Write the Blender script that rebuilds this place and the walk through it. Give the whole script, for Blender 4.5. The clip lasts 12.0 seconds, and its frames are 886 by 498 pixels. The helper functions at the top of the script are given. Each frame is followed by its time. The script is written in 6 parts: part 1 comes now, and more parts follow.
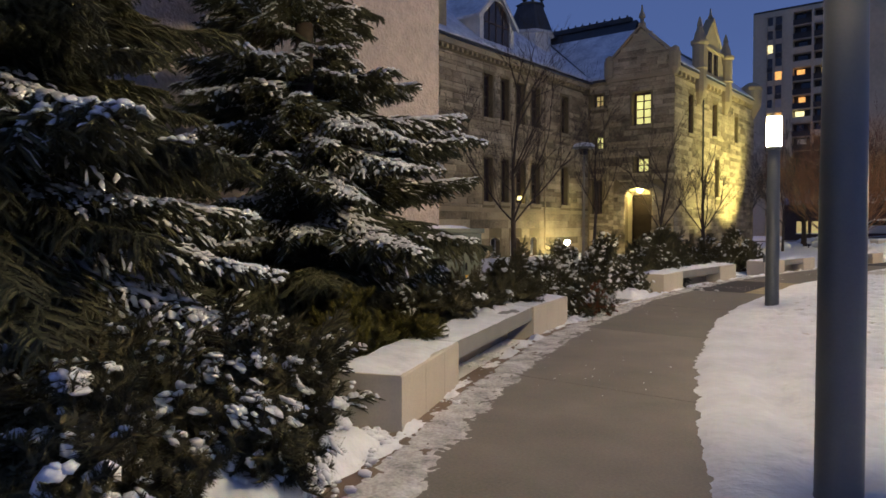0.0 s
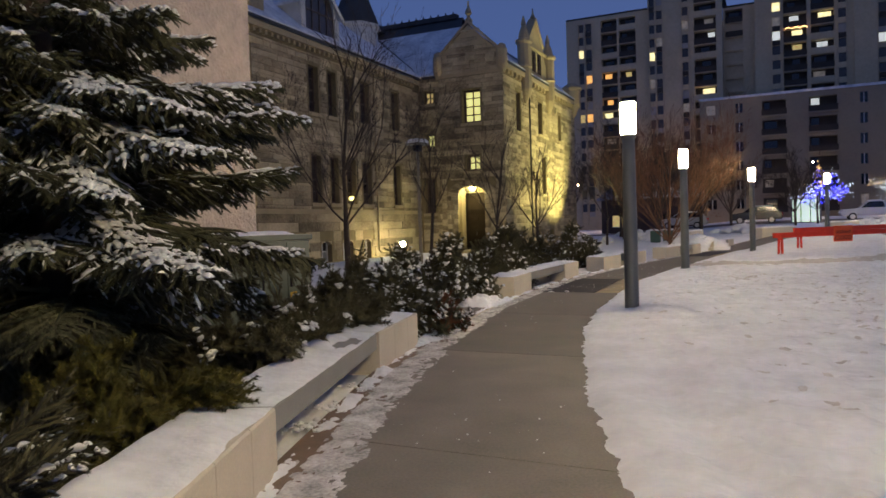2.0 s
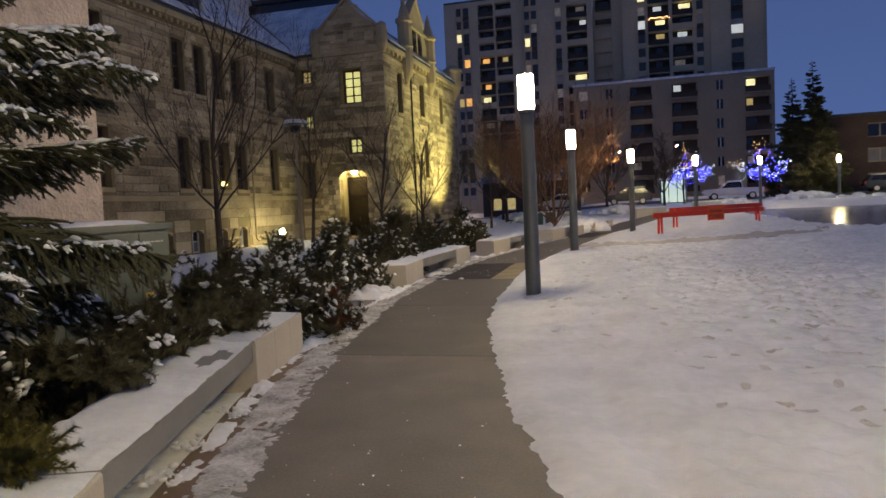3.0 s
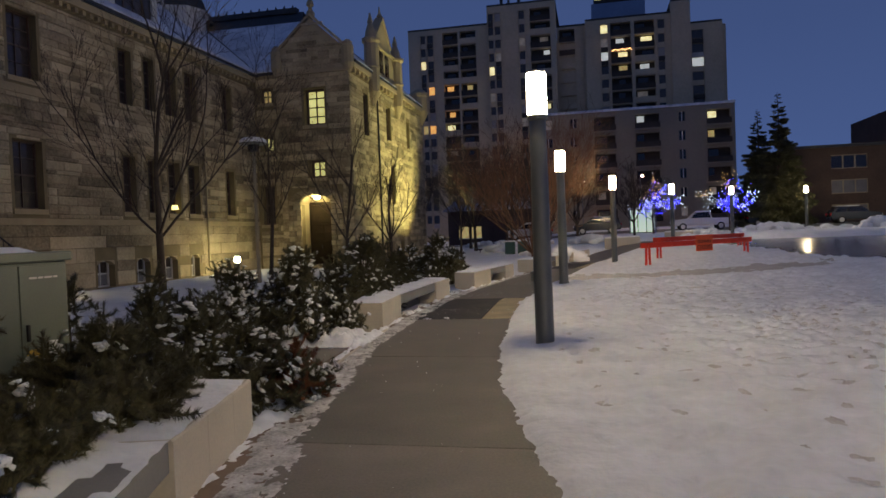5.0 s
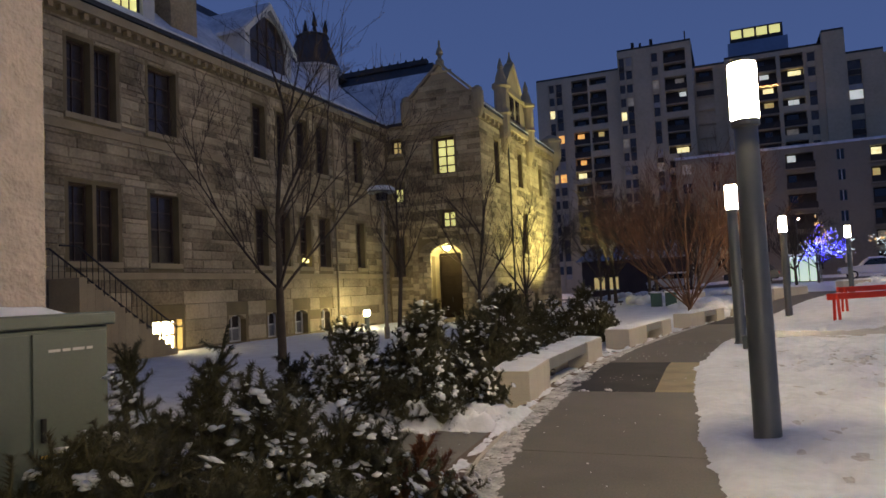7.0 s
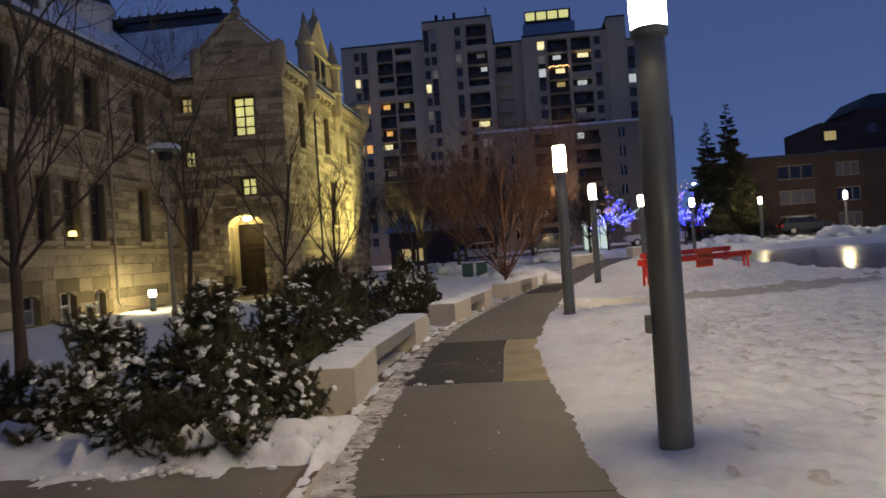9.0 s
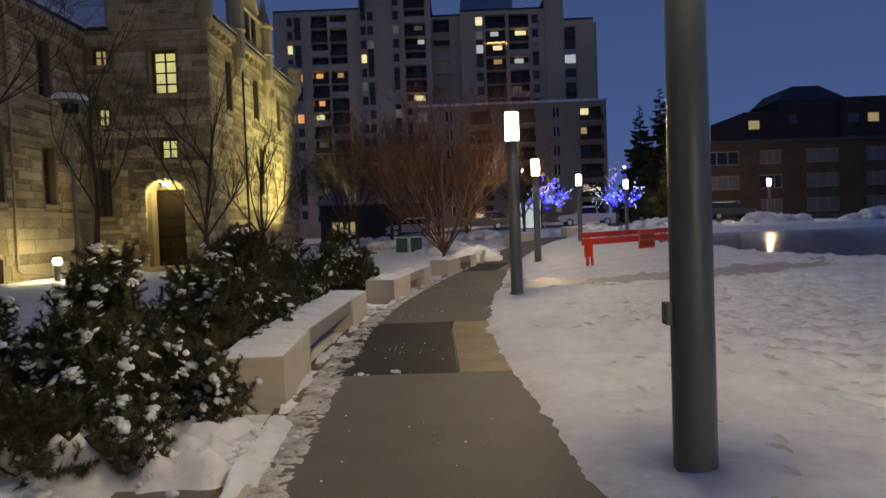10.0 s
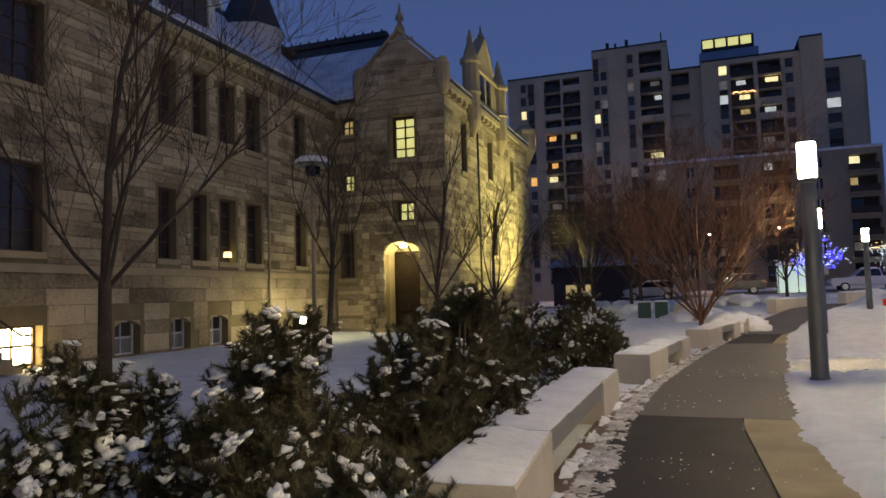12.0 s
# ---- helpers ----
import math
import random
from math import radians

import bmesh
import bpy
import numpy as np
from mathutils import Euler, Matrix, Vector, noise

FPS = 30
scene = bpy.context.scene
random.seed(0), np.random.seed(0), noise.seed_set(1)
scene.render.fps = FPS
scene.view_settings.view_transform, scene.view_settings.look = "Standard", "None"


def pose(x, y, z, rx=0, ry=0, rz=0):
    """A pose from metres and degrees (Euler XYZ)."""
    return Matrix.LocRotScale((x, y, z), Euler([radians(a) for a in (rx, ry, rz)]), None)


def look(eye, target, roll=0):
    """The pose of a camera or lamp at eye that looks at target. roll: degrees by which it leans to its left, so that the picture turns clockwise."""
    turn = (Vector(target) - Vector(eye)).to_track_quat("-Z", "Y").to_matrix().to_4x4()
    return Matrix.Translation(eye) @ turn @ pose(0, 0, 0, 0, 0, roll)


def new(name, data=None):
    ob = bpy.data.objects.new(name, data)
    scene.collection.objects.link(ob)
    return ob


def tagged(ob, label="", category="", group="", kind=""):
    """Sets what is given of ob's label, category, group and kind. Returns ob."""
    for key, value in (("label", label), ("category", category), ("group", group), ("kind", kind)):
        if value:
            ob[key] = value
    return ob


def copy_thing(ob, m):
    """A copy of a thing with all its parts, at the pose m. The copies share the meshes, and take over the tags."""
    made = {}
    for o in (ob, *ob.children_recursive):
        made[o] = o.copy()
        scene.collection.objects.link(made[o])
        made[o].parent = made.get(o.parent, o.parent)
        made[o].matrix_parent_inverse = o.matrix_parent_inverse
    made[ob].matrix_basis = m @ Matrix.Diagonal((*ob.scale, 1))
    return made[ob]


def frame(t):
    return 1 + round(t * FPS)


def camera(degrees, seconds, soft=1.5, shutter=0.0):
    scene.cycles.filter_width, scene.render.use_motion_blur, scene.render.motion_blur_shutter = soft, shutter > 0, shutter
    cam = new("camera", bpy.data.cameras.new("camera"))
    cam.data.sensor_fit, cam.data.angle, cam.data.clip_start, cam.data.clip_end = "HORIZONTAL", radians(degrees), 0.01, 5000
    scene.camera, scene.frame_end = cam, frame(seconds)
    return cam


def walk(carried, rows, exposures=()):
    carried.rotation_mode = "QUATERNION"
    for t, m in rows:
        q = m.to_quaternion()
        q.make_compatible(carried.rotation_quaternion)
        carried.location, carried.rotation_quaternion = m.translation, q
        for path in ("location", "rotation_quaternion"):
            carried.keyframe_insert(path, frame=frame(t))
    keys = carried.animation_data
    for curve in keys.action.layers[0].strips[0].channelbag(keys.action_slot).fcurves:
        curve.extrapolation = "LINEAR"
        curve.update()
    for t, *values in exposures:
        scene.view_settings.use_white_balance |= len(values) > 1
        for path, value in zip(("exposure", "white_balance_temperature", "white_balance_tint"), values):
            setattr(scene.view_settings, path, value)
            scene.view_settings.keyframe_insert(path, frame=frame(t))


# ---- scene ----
SKY, LAMP, FLOOD = 0.98, 325.0, 8500.0
cam = camera(64.8, 12.0, soft=1.6, shutter=0.15)
PATH = [
    (0, (-0.231, 0.792, 1.662), (-1.485, 2.349, 1.6), -0.1),
    (0.5, (-0.555, 1.219, 1.677), (-1.705, 2.854, 1.61), -0.1),
    (1, (-0.882, 1.688, 1.669), (-1.931, 3.39, 1.608), -0.7),
    (1.5, (-1.183, 2.189, 1.682), (-2.156, 3.935, 1.616), -1.4),
    (2, (-1.528, 2.706, 1.695), (-2.378, 4.515, 1.629), -1.8),
    (2.5, (-1.791, 3.26, 1.695), (-2.49, 5.131, 1.608), -2.3),
    (3, (-2.121, 3.803, 1.684), (-2.656, 5.726, 1.562), -2.7),
    (5, (-3.168, 6.0, 1.673), (-3.591, 7.954, 1.627), -2.2),
    (5.5, (-3.384, 6.59, 1.672), (-3.909, 8.52, 1.672), -2.3),
    (6, (-3.621, 7.123, 1.689), (-4.275, 9.012, 1.755), -2.9),
    (6.5, (-3.854, 7.658, 1.675), (-4.64, 9.493, 1.797), -2.4),
    (8.5, (-4.741, 9.804, 1.691), (-5.187, 11.753, 1.746), -4.0),
    (9, (-4.927, 10.431, 1.668), (-5.166, 12.416, 1.677), -3.8),
    (9.5, (-5.132, 11.136, 1.601), (-5.19, 13.135, 1.542), -3.1),
    (10, (-5.3, 11.705, 1.596), (-5.342, 13.703, 1.527), -2.1),
    (10.5, (-5.441, 12.222, 1.613), (-5.62, 14.214, 1.567), -2.0),
    (11, (-5.531, 12.803, 1.62), (-5.909, 14.767, 1.623), -1.5),
    (11.5, (-5.678, 13.313, 1.627), (-6.235, 15.233, 1.691), -1.7),
    (12, (-5.86, 13.911, 1.585), (-6.538, 15.788, 1.717), -1.6),
]
walk(cam, [(t, look(eye, target, roll)) for t, eye, target, roll in PATH], exposures=[(0.0, 0.46), (0.5, 0.38), (1.0, 0.42), (2.0, 0.34), (3.0, 0.15), (5.0, -0.17), (6.0, -0.2), (6.5, 0.1), (8.5, 0.17), (9.0, 0.03), (9.5, -0.1), (10.3, -0.12), (11.0, 0.02), (12.0, 0.1)])

# dusk sky: deep blue overhead, paler towards the horizon
world = bpy.data.worlds.new("dusk")
scene.world = world
world.use_nodes = True
wn, wl = world.node_tree.nodes, world.node_tree.links
wtc = wn.new("ShaderNodeTexCoord")
wsep = wn.new("ShaderNodeSeparateXYZ")
wramp = wn.new("ShaderNodeValToRGB")
wl.new(wtc.outputs["Generated"], wsep.inputs[0])
wl.new(wsep.outputs["Z"], wramp.inputs[0])
wramp.color_ramp.elements[0].position, wramp.color_ramp.elements[0].color = 0.0, (0.075, 0.125, 0.31, 1)
wramp.color_ramp.elements[1].position, wramp.color_ramp.elements[1].color = 0.75, (0.038, 0.065, 0.175, 1)
mid = wramp.color_ramp.elements.new(0.25)
mid.color = (0.054, 0.09, 0.23, 1)
wl.new(wramp.outputs[0], wn["Background"].inputs["Color"])
wn["Background"].inputs["Strength"].default_value = SKY

# ---- helpers for meshes and materials ----
rng = random.Random(7)


def mat(name, base, rough=0.8, metal=0.0, var=0.25, scale=1.5, fine=30.0, bump=0.25, dist=0.01, other=None, rand=0.0, glow=0.0, wet=0.0, spec=0.3):
    """A surface with stains at one scale and grain at another; rand varies it from piece to piece."""
    m = bpy.data.materials.new(name)
    m.use_nodes = True
    n, l = m.node_tree.nodes, m.node_tree.links
    b = n["Principled BSDF"]
    b.inputs["Roughness"].default_value, b.inputs["Metallic"].default_value = rough, metal
    b.inputs["Specular IOR Level"].default_value = spec
    geo = n.new("ShaderNodeNewGeometry")
    big, small = n.new("ShaderNodeTexNoise"), n.new("ShaderNodeTexNoise")
    for tex, s, d in ((big, scale, 4), (small, fine, 3)):
        l.new(geo.outputs["Position"], tex.inputs["Vector"])
        tex.inputs["Scale"].default_value, tex.inputs["Detail"].default_value = s, d
    add = n.new("ShaderNodeMath")
    add.operation = "MULTIPLY_ADD"
    add.inputs[1].default_value, add.inputs[2].default_value = 0.45, 0.0
    l.new(small.outputs["Fac"], add.inputs[0])
    add2 = n.new("ShaderNodeMath")
    add2.operation = "MULTIPLY_ADD"
    add2.inputs[1].default_value = 0.75
    l.new(big.outputs["Fac"], add2.inputs[0])
    l.new(add.outputs[0], add2.inputs[2])
    last = add2
    if rand:
        info = n.new("ShaderNodeObjectInfo")
        mixr = n.new("ShaderNodeMath")
        mixr.operation = "ADD"
        l.new(info.outputs["Random"], mixr.inputs[0])
        l.new(geo.outputs["Random Per Island"], mixr.inputs[1])
        fr = n.new("ShaderNodeMath")
        fr.operation = "FRACT"
        l.new(mixr.outputs[0], fr.inputs[0])
        add3 = n.new("ShaderNodeMath")
        add3.operation = "MULTIPLY_ADD"
        l.new(fr.outputs[0], add3.inputs[0])
        add3.inputs[1].default_value = rand
        l.new(add2.outputs[0], add3.inputs[2])
        sub = n.new("ShaderNodeMath")
        sub.operation = "SUBTRACT"
        l.new(add3.outputs[0], sub.inputs[0])
        sub.inputs[1].default_value = rand / 2
        last = sub
    ramp = n.new("ShaderNodeValToRGB")
    lo = [c * (1 - var) for c in base]
    hi = [min(1, c * (1 + var)) for c in (other or base)]
    ramp.color_ramp.elements[0].position, ramp.color_ramp.elements[0].color = 0.32, (*lo, 1)
    ramp.color_ramp.elements[1].position, ramp.color_ramp.elements[1].color = 0.88, (*hi, 1)
    l.new(last.outputs[0], ramp.inputs[0])
    l.new(ramp.outputs[0], b.inputs["Base Color"])
    if bump:
        bn = n.new("ShaderNodeBump")
        bn.inputs["Strength"].default_value, bn.inputs["Distance"].default_value = bump, dist
        l.new(add2.outputs[0], bn.inputs["Height"])
        l.new(bn.outputs[0], b.inputs["Normal"])
    if wet:
        mr = n.new("ShaderNodeMapRange")
        mr.inputs["From Min"].default_value, mr.inputs["From Max"].default_value = 0.38, 0.62
        mr.inputs["To Min"].default_value, mr.inputs["To Max"].default_value = rough - wet, rough
        l.new(big.outputs["Fac"], mr.inputs["Value"])
        l.new(mr.outputs[0], b.inputs["Roughness"])
    if glow:
        l.new(ramp.outputs[0], b.inputs["Emission Color"])
        b.inputs["Emission Strength"].default_value = glow
    return m


def part(name, bm, material, parent=None, label="", smooth=False):
    """Link a bmesh as one mesh object, under a thing or a part."""
    me = bpy.data.meshes.new(name)
    bm.normal_update()
    bm.to_mesh(me)
    bm.free()
    if smooth:
        me.polygons.foreach_set("use_smooth", [True] * len(me.polygons))
    me.materials.append(material)
    ob = new(name, me)
    if parent is not None:
        ob.parent = parent
    if label:
        ob["label"] = label
    return ob


def thing(name, label, category, x=0, y=0, z=0, group="", kind="", rz=0):
    e = new(name)
    e.empty_display_size = 0.2
    e.matrix_basis = pose(x, y, z, 0, 0, rz)
    return tagged(e, label, category, group, kind)


def box(bm, x0, y0, z0, x1, y1, z1, bevel=0.0):
    vs = [bm.verts.new((x, y, z)) for x in (x0, x1) for y in (y0, y1) for z in (z0, z1)]
    fs = [bm.faces.new([vs[i] for i in q]) for q in ((0, 1, 3, 2), (4, 6, 7, 5), (0, 4, 5, 1), (2, 3, 7, 6), (0, 2, 6, 4), (1, 5, 7, 3))]
    if bevel:
        es = list({e for f in fs for e in f.edges})
        bmesh.ops.bevel(bm, geom=es, offset=bevel, segments=2, affect="EDGES", profile=0.5)
    return bm


def boxm(*a, bevel=0.0):
    return box(bmesh.new(), *a, bevel=bevel)


def tube(bm, pts, radii, sides=8, cap=True):
    """A tapered round bar along pts."""
    rings = []
    up = Vector((0.13, 0.31, 0.94))
    for i, p in enumerate(pts):
        a = Vector(pts[max(i - 1, 0)])
        b = Vector(pts[min(i + 1, len(pts) - 1)])
        d = (b - a).normalized()
        s = d.cross(up)
        s = s.normalized() if s.length > 1e-4 else Vector((1, 0, 0))
        u = s.cross(d)
        r = radii[i] if hasattr(radii, "__len__") else radii
        rings.append([bm.verts.new(Vector(p) + r * (math.cos(2 * math.pi * k / sides) * s + math.sin(2 * math.pi * k / sides) * u)) for k in range(sides)])
    for r0, r1 in zip(rings, rings[1:]):
        for k in range(sides):
            bm.faces.new((r0[k], r0[(k + 1) % sides], r1[(k + 1) % sides], r1[k]))
    if cap:
        bm.faces.new(list(reversed(rings[0])))
        bm.faces.new(rings[-1])
    return bm


def lathe(bm, prof, cx=0, cy=0, sides=20):
    """A turned body: prof is radius and height, from the bottom up."""
    return tube_rings(bm, [[(cx + r * math.cos(2 * math.pi * k / sides), cy + r * math.sin(2 * math.pi * k / sides), z) for k in range(sides)] for r, z in prof])


def tube_rings(bm, rings):
    vs = [[bm.verts.new(p) for p in ring] for ring in rings]
    k = len(vs[0])
    for a, b in zip(vs, vs[1:]):
        for i in range(k):
            bm.faces.new((a[i], a[(i + 1) % k], b[(i + 1) % k], b[i]))
    bm.faces.new(list(reversed(vs[0])))
    bm.faces.new(vs[-1])
    return bm


def poly(bm, pts):
    return bm.faces.new([bm.verts.new(p) for p in pts])


def extrude(bm, pts, off):
    """A solid from a flat outline, moved by off."""
    return tube_rings(bm, [pts, [tuple(Vector(p) + Vector(off)) for p in pts]])


def lin(v, table):
    """Straight-line interpolation in a table of pairs."""
    for (a, fa), (b, fb) in zip(table, table[1:]):
        if v <= b:
            return fa + (fb - fa) * (v - a) / (b - a)
    (a, fa), (b, fb) = table[-2:]
    return fa + (fb - fa) * (v - a) / (b - a)


def smoothstep(a, b, v):
    t = min(1, max(0, (v - a) / (b - a)))
    return t * t * (3 - 2 * t)


PHI = (1 + 5 ** 0.5) / 2
ICO_V = [Vector(p).normalized() for p in ((-1, PHI, 0), (1, PHI, 0), (-1, -PHI, 0), (1, -PHI, 0), (0, -1, PHI), (0, 1, PHI), (0, -1, -PHI), (0, 1, -PHI), (PHI, 0, -1), (PHI, 0, 1), (-PHI, 0, -1), (-PHI, 0, 1))]
ICO_F = [(0, 11, 5), (0, 5, 1), (0, 1, 7), (0, 7, 10), (0, 10, 11), (1, 5, 9), (5, 11, 4), (11, 10, 2), (10, 7, 6), (7, 1, 8), (3, 9, 4), (3, 4, 2), (3, 2, 6), (3, 6, 8), (3, 8, 9), (4, 9, 5), (2, 4, 11), (6, 2, 10), (8, 6, 7), (9, 8, 1)]


class Buf:
    """Collects triangles for one mesh."""

    def __init__(self):
        self.v, self.f = [], []

    def needle(self, p, d, w):
        s = d.cross(Vector((0.3, 0.5, 0.8)))
        s = s.normalized() * w
        n = len(self.v)
        self.v += [p - s, p + s, p + d]
        self.f.append((n, n + 1, n + 2))

    def blob(self, c, rx, ry, rz, r, rough=0.22):
        n = len(self.v)
        for q in ICO_V:
            k = 1 + r.uniform(-rough, rough)
            self.v.append(Vector((c[0] + q.x * rx * k, c[1] + q.y * ry * k, c[2] + q.z * rz * k)))
        self.f += [(a + n, b + n, c2 + n) for a, b, c2 in ICO_F]

    def rod(self, pts, radii, sides=4):
        rings = []
        for i, p in enumerate(pts):
            d = (pts[min(i + 1, len(pts) - 1)] - pts[max(i - 1, 0)]).normalized()
            s = d.cross(Vector((0.13, 0.31, 0.94)))
            s = s.normalized() if s.length > 1e-4 else Vector((1, 0, 0))
            u = s.cross(d)
            n = len(self.v)
            self.v += [p + radii[i] * (math.cos(2 * math.pi * k / sides) * s + math.sin(2 * math.pi * k / sides) * u) for k in range(sides)]
            rings.append(n)
        for a, b in zip(rings, rings[1:]):
            for k in range(sides):
                self.f.append((a + k, a + (k + 1) % sides, b + (k + 1) % sides, b + k))

    def drift(self, pts, w, r):
        """Snow lying along a twig: a soft uneven ridge, flat below."""
        rings = []
        n = len(pts)
        for i, p in enumerate(pts):
            d = (pts[min(i + 1, n - 1)] - pts[max(i - 1, 0)])
            s = Vector((-d.y, d.x, 0))
            s = s.normalized() if s.length > 1e-5 else Vector((1, 0, 0))
            k = w * (0.35 if i in (0, n - 1) else r.uniform(0.75, 1.3))
            rings.append(len(self.v))
            self.v += [p - s * k + Vector((0, 0, 0.004)), p - s * k * 0.6 + Vector((0, 0, 0.55 * k)), p + Vector((0, 0, 0.85 * k)), p + s * k * 0.6 + Vector((0, 0, 0.55 * k)), p + s * k + Vector((0, 0, 0.004))]
        for a, b in zip(rings, rings[1:]):
            for q in range(4):
                self.f.append((a + q, b + q, b + q + 1, a + q + 1))
            self.f.append((a + 4, b + 4, b, a))
        for a in (rings[0], rings[-1]):
            self.f.append((a, a + 1, a + 2, a + 3, a + 4))

    def mesh(self, name, material, smooth=False):
        me = bpy.data.meshes.new(name)
        me.from_pydata(self.v, [], self.f)
        if smooth:
            me.polygons.foreach_set("use_smooth", [True] * len(self.f))
        me.materials.append(material)
        return me


SNOW = mat("snow", (0.74, 0.75, 0.785), 0.9, var=0.15, scale=1.6, fine=9, bump=0.7, dist=0.06, spec=0.15)
THINSNOW = mat("thin_trodden_snow", (0.2, 0.175, 0.155), 0.85, var=0.4, scale=4, fine=34, bump=0.7, dist=0.02, other=(0.6, 0.595, 0.6), spec=0.2)
GLAZE = mat("icy_trampled_snow", (0.40, 0.38, 0.36), 0.6, var=0.35, scale=1.6, fine=9, bump=0.8, dist=0.04, spec=0.4, wet=0.15)
SNOWB = mat("snow_on_boughs", (0.68, 0.69, 0.72), 0.9, var=0.3, scale=9, fine=70, bump=0.5, spec=0.1, other=(0.74, 0.75, 0.78))
PRINTGREY = mat("dirty_shaded_snow", (0.56, 0.545, 0.54), 0.9, var=0.3, scale=4, fine=30, bump=0.4, spec=0.2)
CONCRETE = mat("path_concrete", (0.18, 0.165, 0.143), 0.78, var=0.36, scale=1.3, fine=45, bump=0.25, dist=0.004, rand=0.06, wet=0.1)
DAMP = mat("damp_path_concrete", (0.130, 0.119, 0.104), 0.75, var=0.4, scale=1.3, fine=45, bump=0.25, dist=0.004, rand=0.06, wet=0.1)
DARKSLAB = mat("wet_dark_concrete", (0.03, 0.029, 0.032), 0.8, spec=0.2, wet=0.1, var=0.3, scale=1.2, fine=60, bump=0.2, dist=0.004)
TANSLAB = mat("sanded_concrete", (0.31, 0.255, 0.15), 0.8, var=0.3, scale=2.2, fine=50, bump=0.2, dist=0.004)
PAVER = mat("brick_paver", (0.17, 0.12, 0.09), 0.75, var=0.3, scale=3, fine=50, bump=0.3, dist=0.005, rand=0.3)
CAST = mat("cast_concrete", (0.48, 0.44, 0.37), 0.75, var=0.14, scale=1.3, fine=45, bump=0.2, dist=0.004)
SLABGREY = mat("seat_slab", (0.21, 0.21, 0.21), 0.6, var=0.15, scale=2, fine=60, bump=0.15, dist=0.003)
POLE = mat("painted_steel_pole", (0.13, 0.14, 0.135), 0.42, metal=0.2, var=0.12, scale=2, fine=60, bump=0.05, spec=0.5)
LAMPGLOW = mat("lamp_diffuser", (1.0, 0.775, 0.45), 0.5, var=0.02, bump=0, glow=LAMP)
STONE = mat("sandstone", (0.24, 0.19, 0.111), 0.9, var=0.45, scale=0.7, fine=9, bump=0.8, dist=0.03, rand=0.38, other=(0.38, 0.31, 0.195))
TRIMSTONE = mat("dressed_sandstone", (0.37, 0.298, 0.18), 0.85, var=0.2, scale=1.2, fine=18, bump=0.4, dist=0.015, rand=0.2)
MORTAR = mat("mortar", (0.2, 0.158, 0.085), 0.95, var=0.25, scale=1.5, fine=25, bump=0.4)
DARKROOF = mat("slate_roof", (0.05, 0.055, 0.06), 0.7, var=0.3, scale=1.5, fine=18, bump=0.4, dist=0.02)
WOODW = mat("dark_window_frame", (0.08, 0.05, 0.036), 0.55, var=0.25, scale=4, fine=40, bump=0.1)
WHITEP = mat("white_trim_paint", (0.6, 0.59, 0.56), 0.6, var=0.12, scale=3, fine=40, bump=0.1)
DARKGLASS = mat("dark_glass", (0.012, 0.013, 0.016), 0.07, var=0.3, scale=0.6, fine=4, bump=0.04, spec=0.6)
LITW = mat("lit_blind", (0.86, 0.73, 0.27), 0.8, var=0.35, scale=2.8, fine=9, bump=0, glow=0.78)
DIMPANE = mat("pane_before_curtain", (0.05, 0.042, 0.036), 0.12, var=0.45, scale=1.6, fine=7, bump=0.04, spec=0.6)
LITSOFT = mat("lit_dim_blind", (1.0, 0.62, 0.24), 0.8, var=0.35, scale=2.5, fine=6, bump=0, glow=0.35)
DOORWOOD = mat("brown_door", (0.024, 0.0165, 0.011), 0.8, var=0.25, scale=3, fine=35, bump=0.2, spec=0.08)
STUCCO = mat("pink_stucco", (0.47, 0.40, 0.35), 0.95, var=0.2, scale=4.5, fine=16, bump=1.0, dist=0.07)
IRON = mat("black_iron", (0.02, 0.02, 0.02), 0.5, metal=0.4, var=0.2, bump=0.1, spec=0.5)
CABINET = mat("green_grey_cabinet", (0.125, 0.145, 0.12), 0.5, var=0.12, scale=1.5, fine=50, bump=0.06, spec=0.4)
BARK = mat("bark", (0.06, 0.046, 0.035), 0.9, var=0.35, scale=6, fine=40, bump=0.5)
REDBARK = mat("reddish_bark", (0.16, 0.088, 0.052), 0.9, var=0.35, scale=6, fine=40, bump=0.4)
SPRUCE = mat("spruce_needles", (0.054, 0.056, 0.029), 0.8, var=0.4, scale=2, fine=20, bump=0, rand=0.35, other=(0.07, 0.072, 0.038))
PINE = mat("pine_needles", (0.050, 0.047, 0.026), 0.75, var=0.4, scale=2, fine=20, bump=0, rand=0.4, other=(0.078, 0.073, 0.036))
YEW = mat("yellow_green_needles", (0.075, 0.07, 0.012), 0.75, var=0.4, scale=3, fine=20, bump=0, rand=0.3)
REDPAINT = mat("orange_red_paint", (0.75, 0.055, 0.02), 0.5, var=0.15, scale=3, fine=30, bump=0.1)
SIGNFACE = mat("orange_sign", (0.85, 0.12, 0.03), 0.5, var=0.1, scale=3, fine=30, bump=0.05)
SIGNINK = mat("black_ink", (0.02, 0.02, 0.02), 0.6, var=0.1, bump=0)
ICE = mat("rink_ice", (0.22, 0.25, 0.31), 0.16, var=0.15, scale=0.4, fine=6, bump=0.05, dist=0.004, spec=0.5)
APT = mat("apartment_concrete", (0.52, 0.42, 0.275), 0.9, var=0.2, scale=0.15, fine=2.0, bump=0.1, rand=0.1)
# dark trim and railings; on recess back walls the shade is painted in
APTDARK = mat("dark_trim_and_recess_shade", (0.055, 0.048, 0.04), 0.9, var=0.2, scale=0.3, fine=3, bump=0.1)
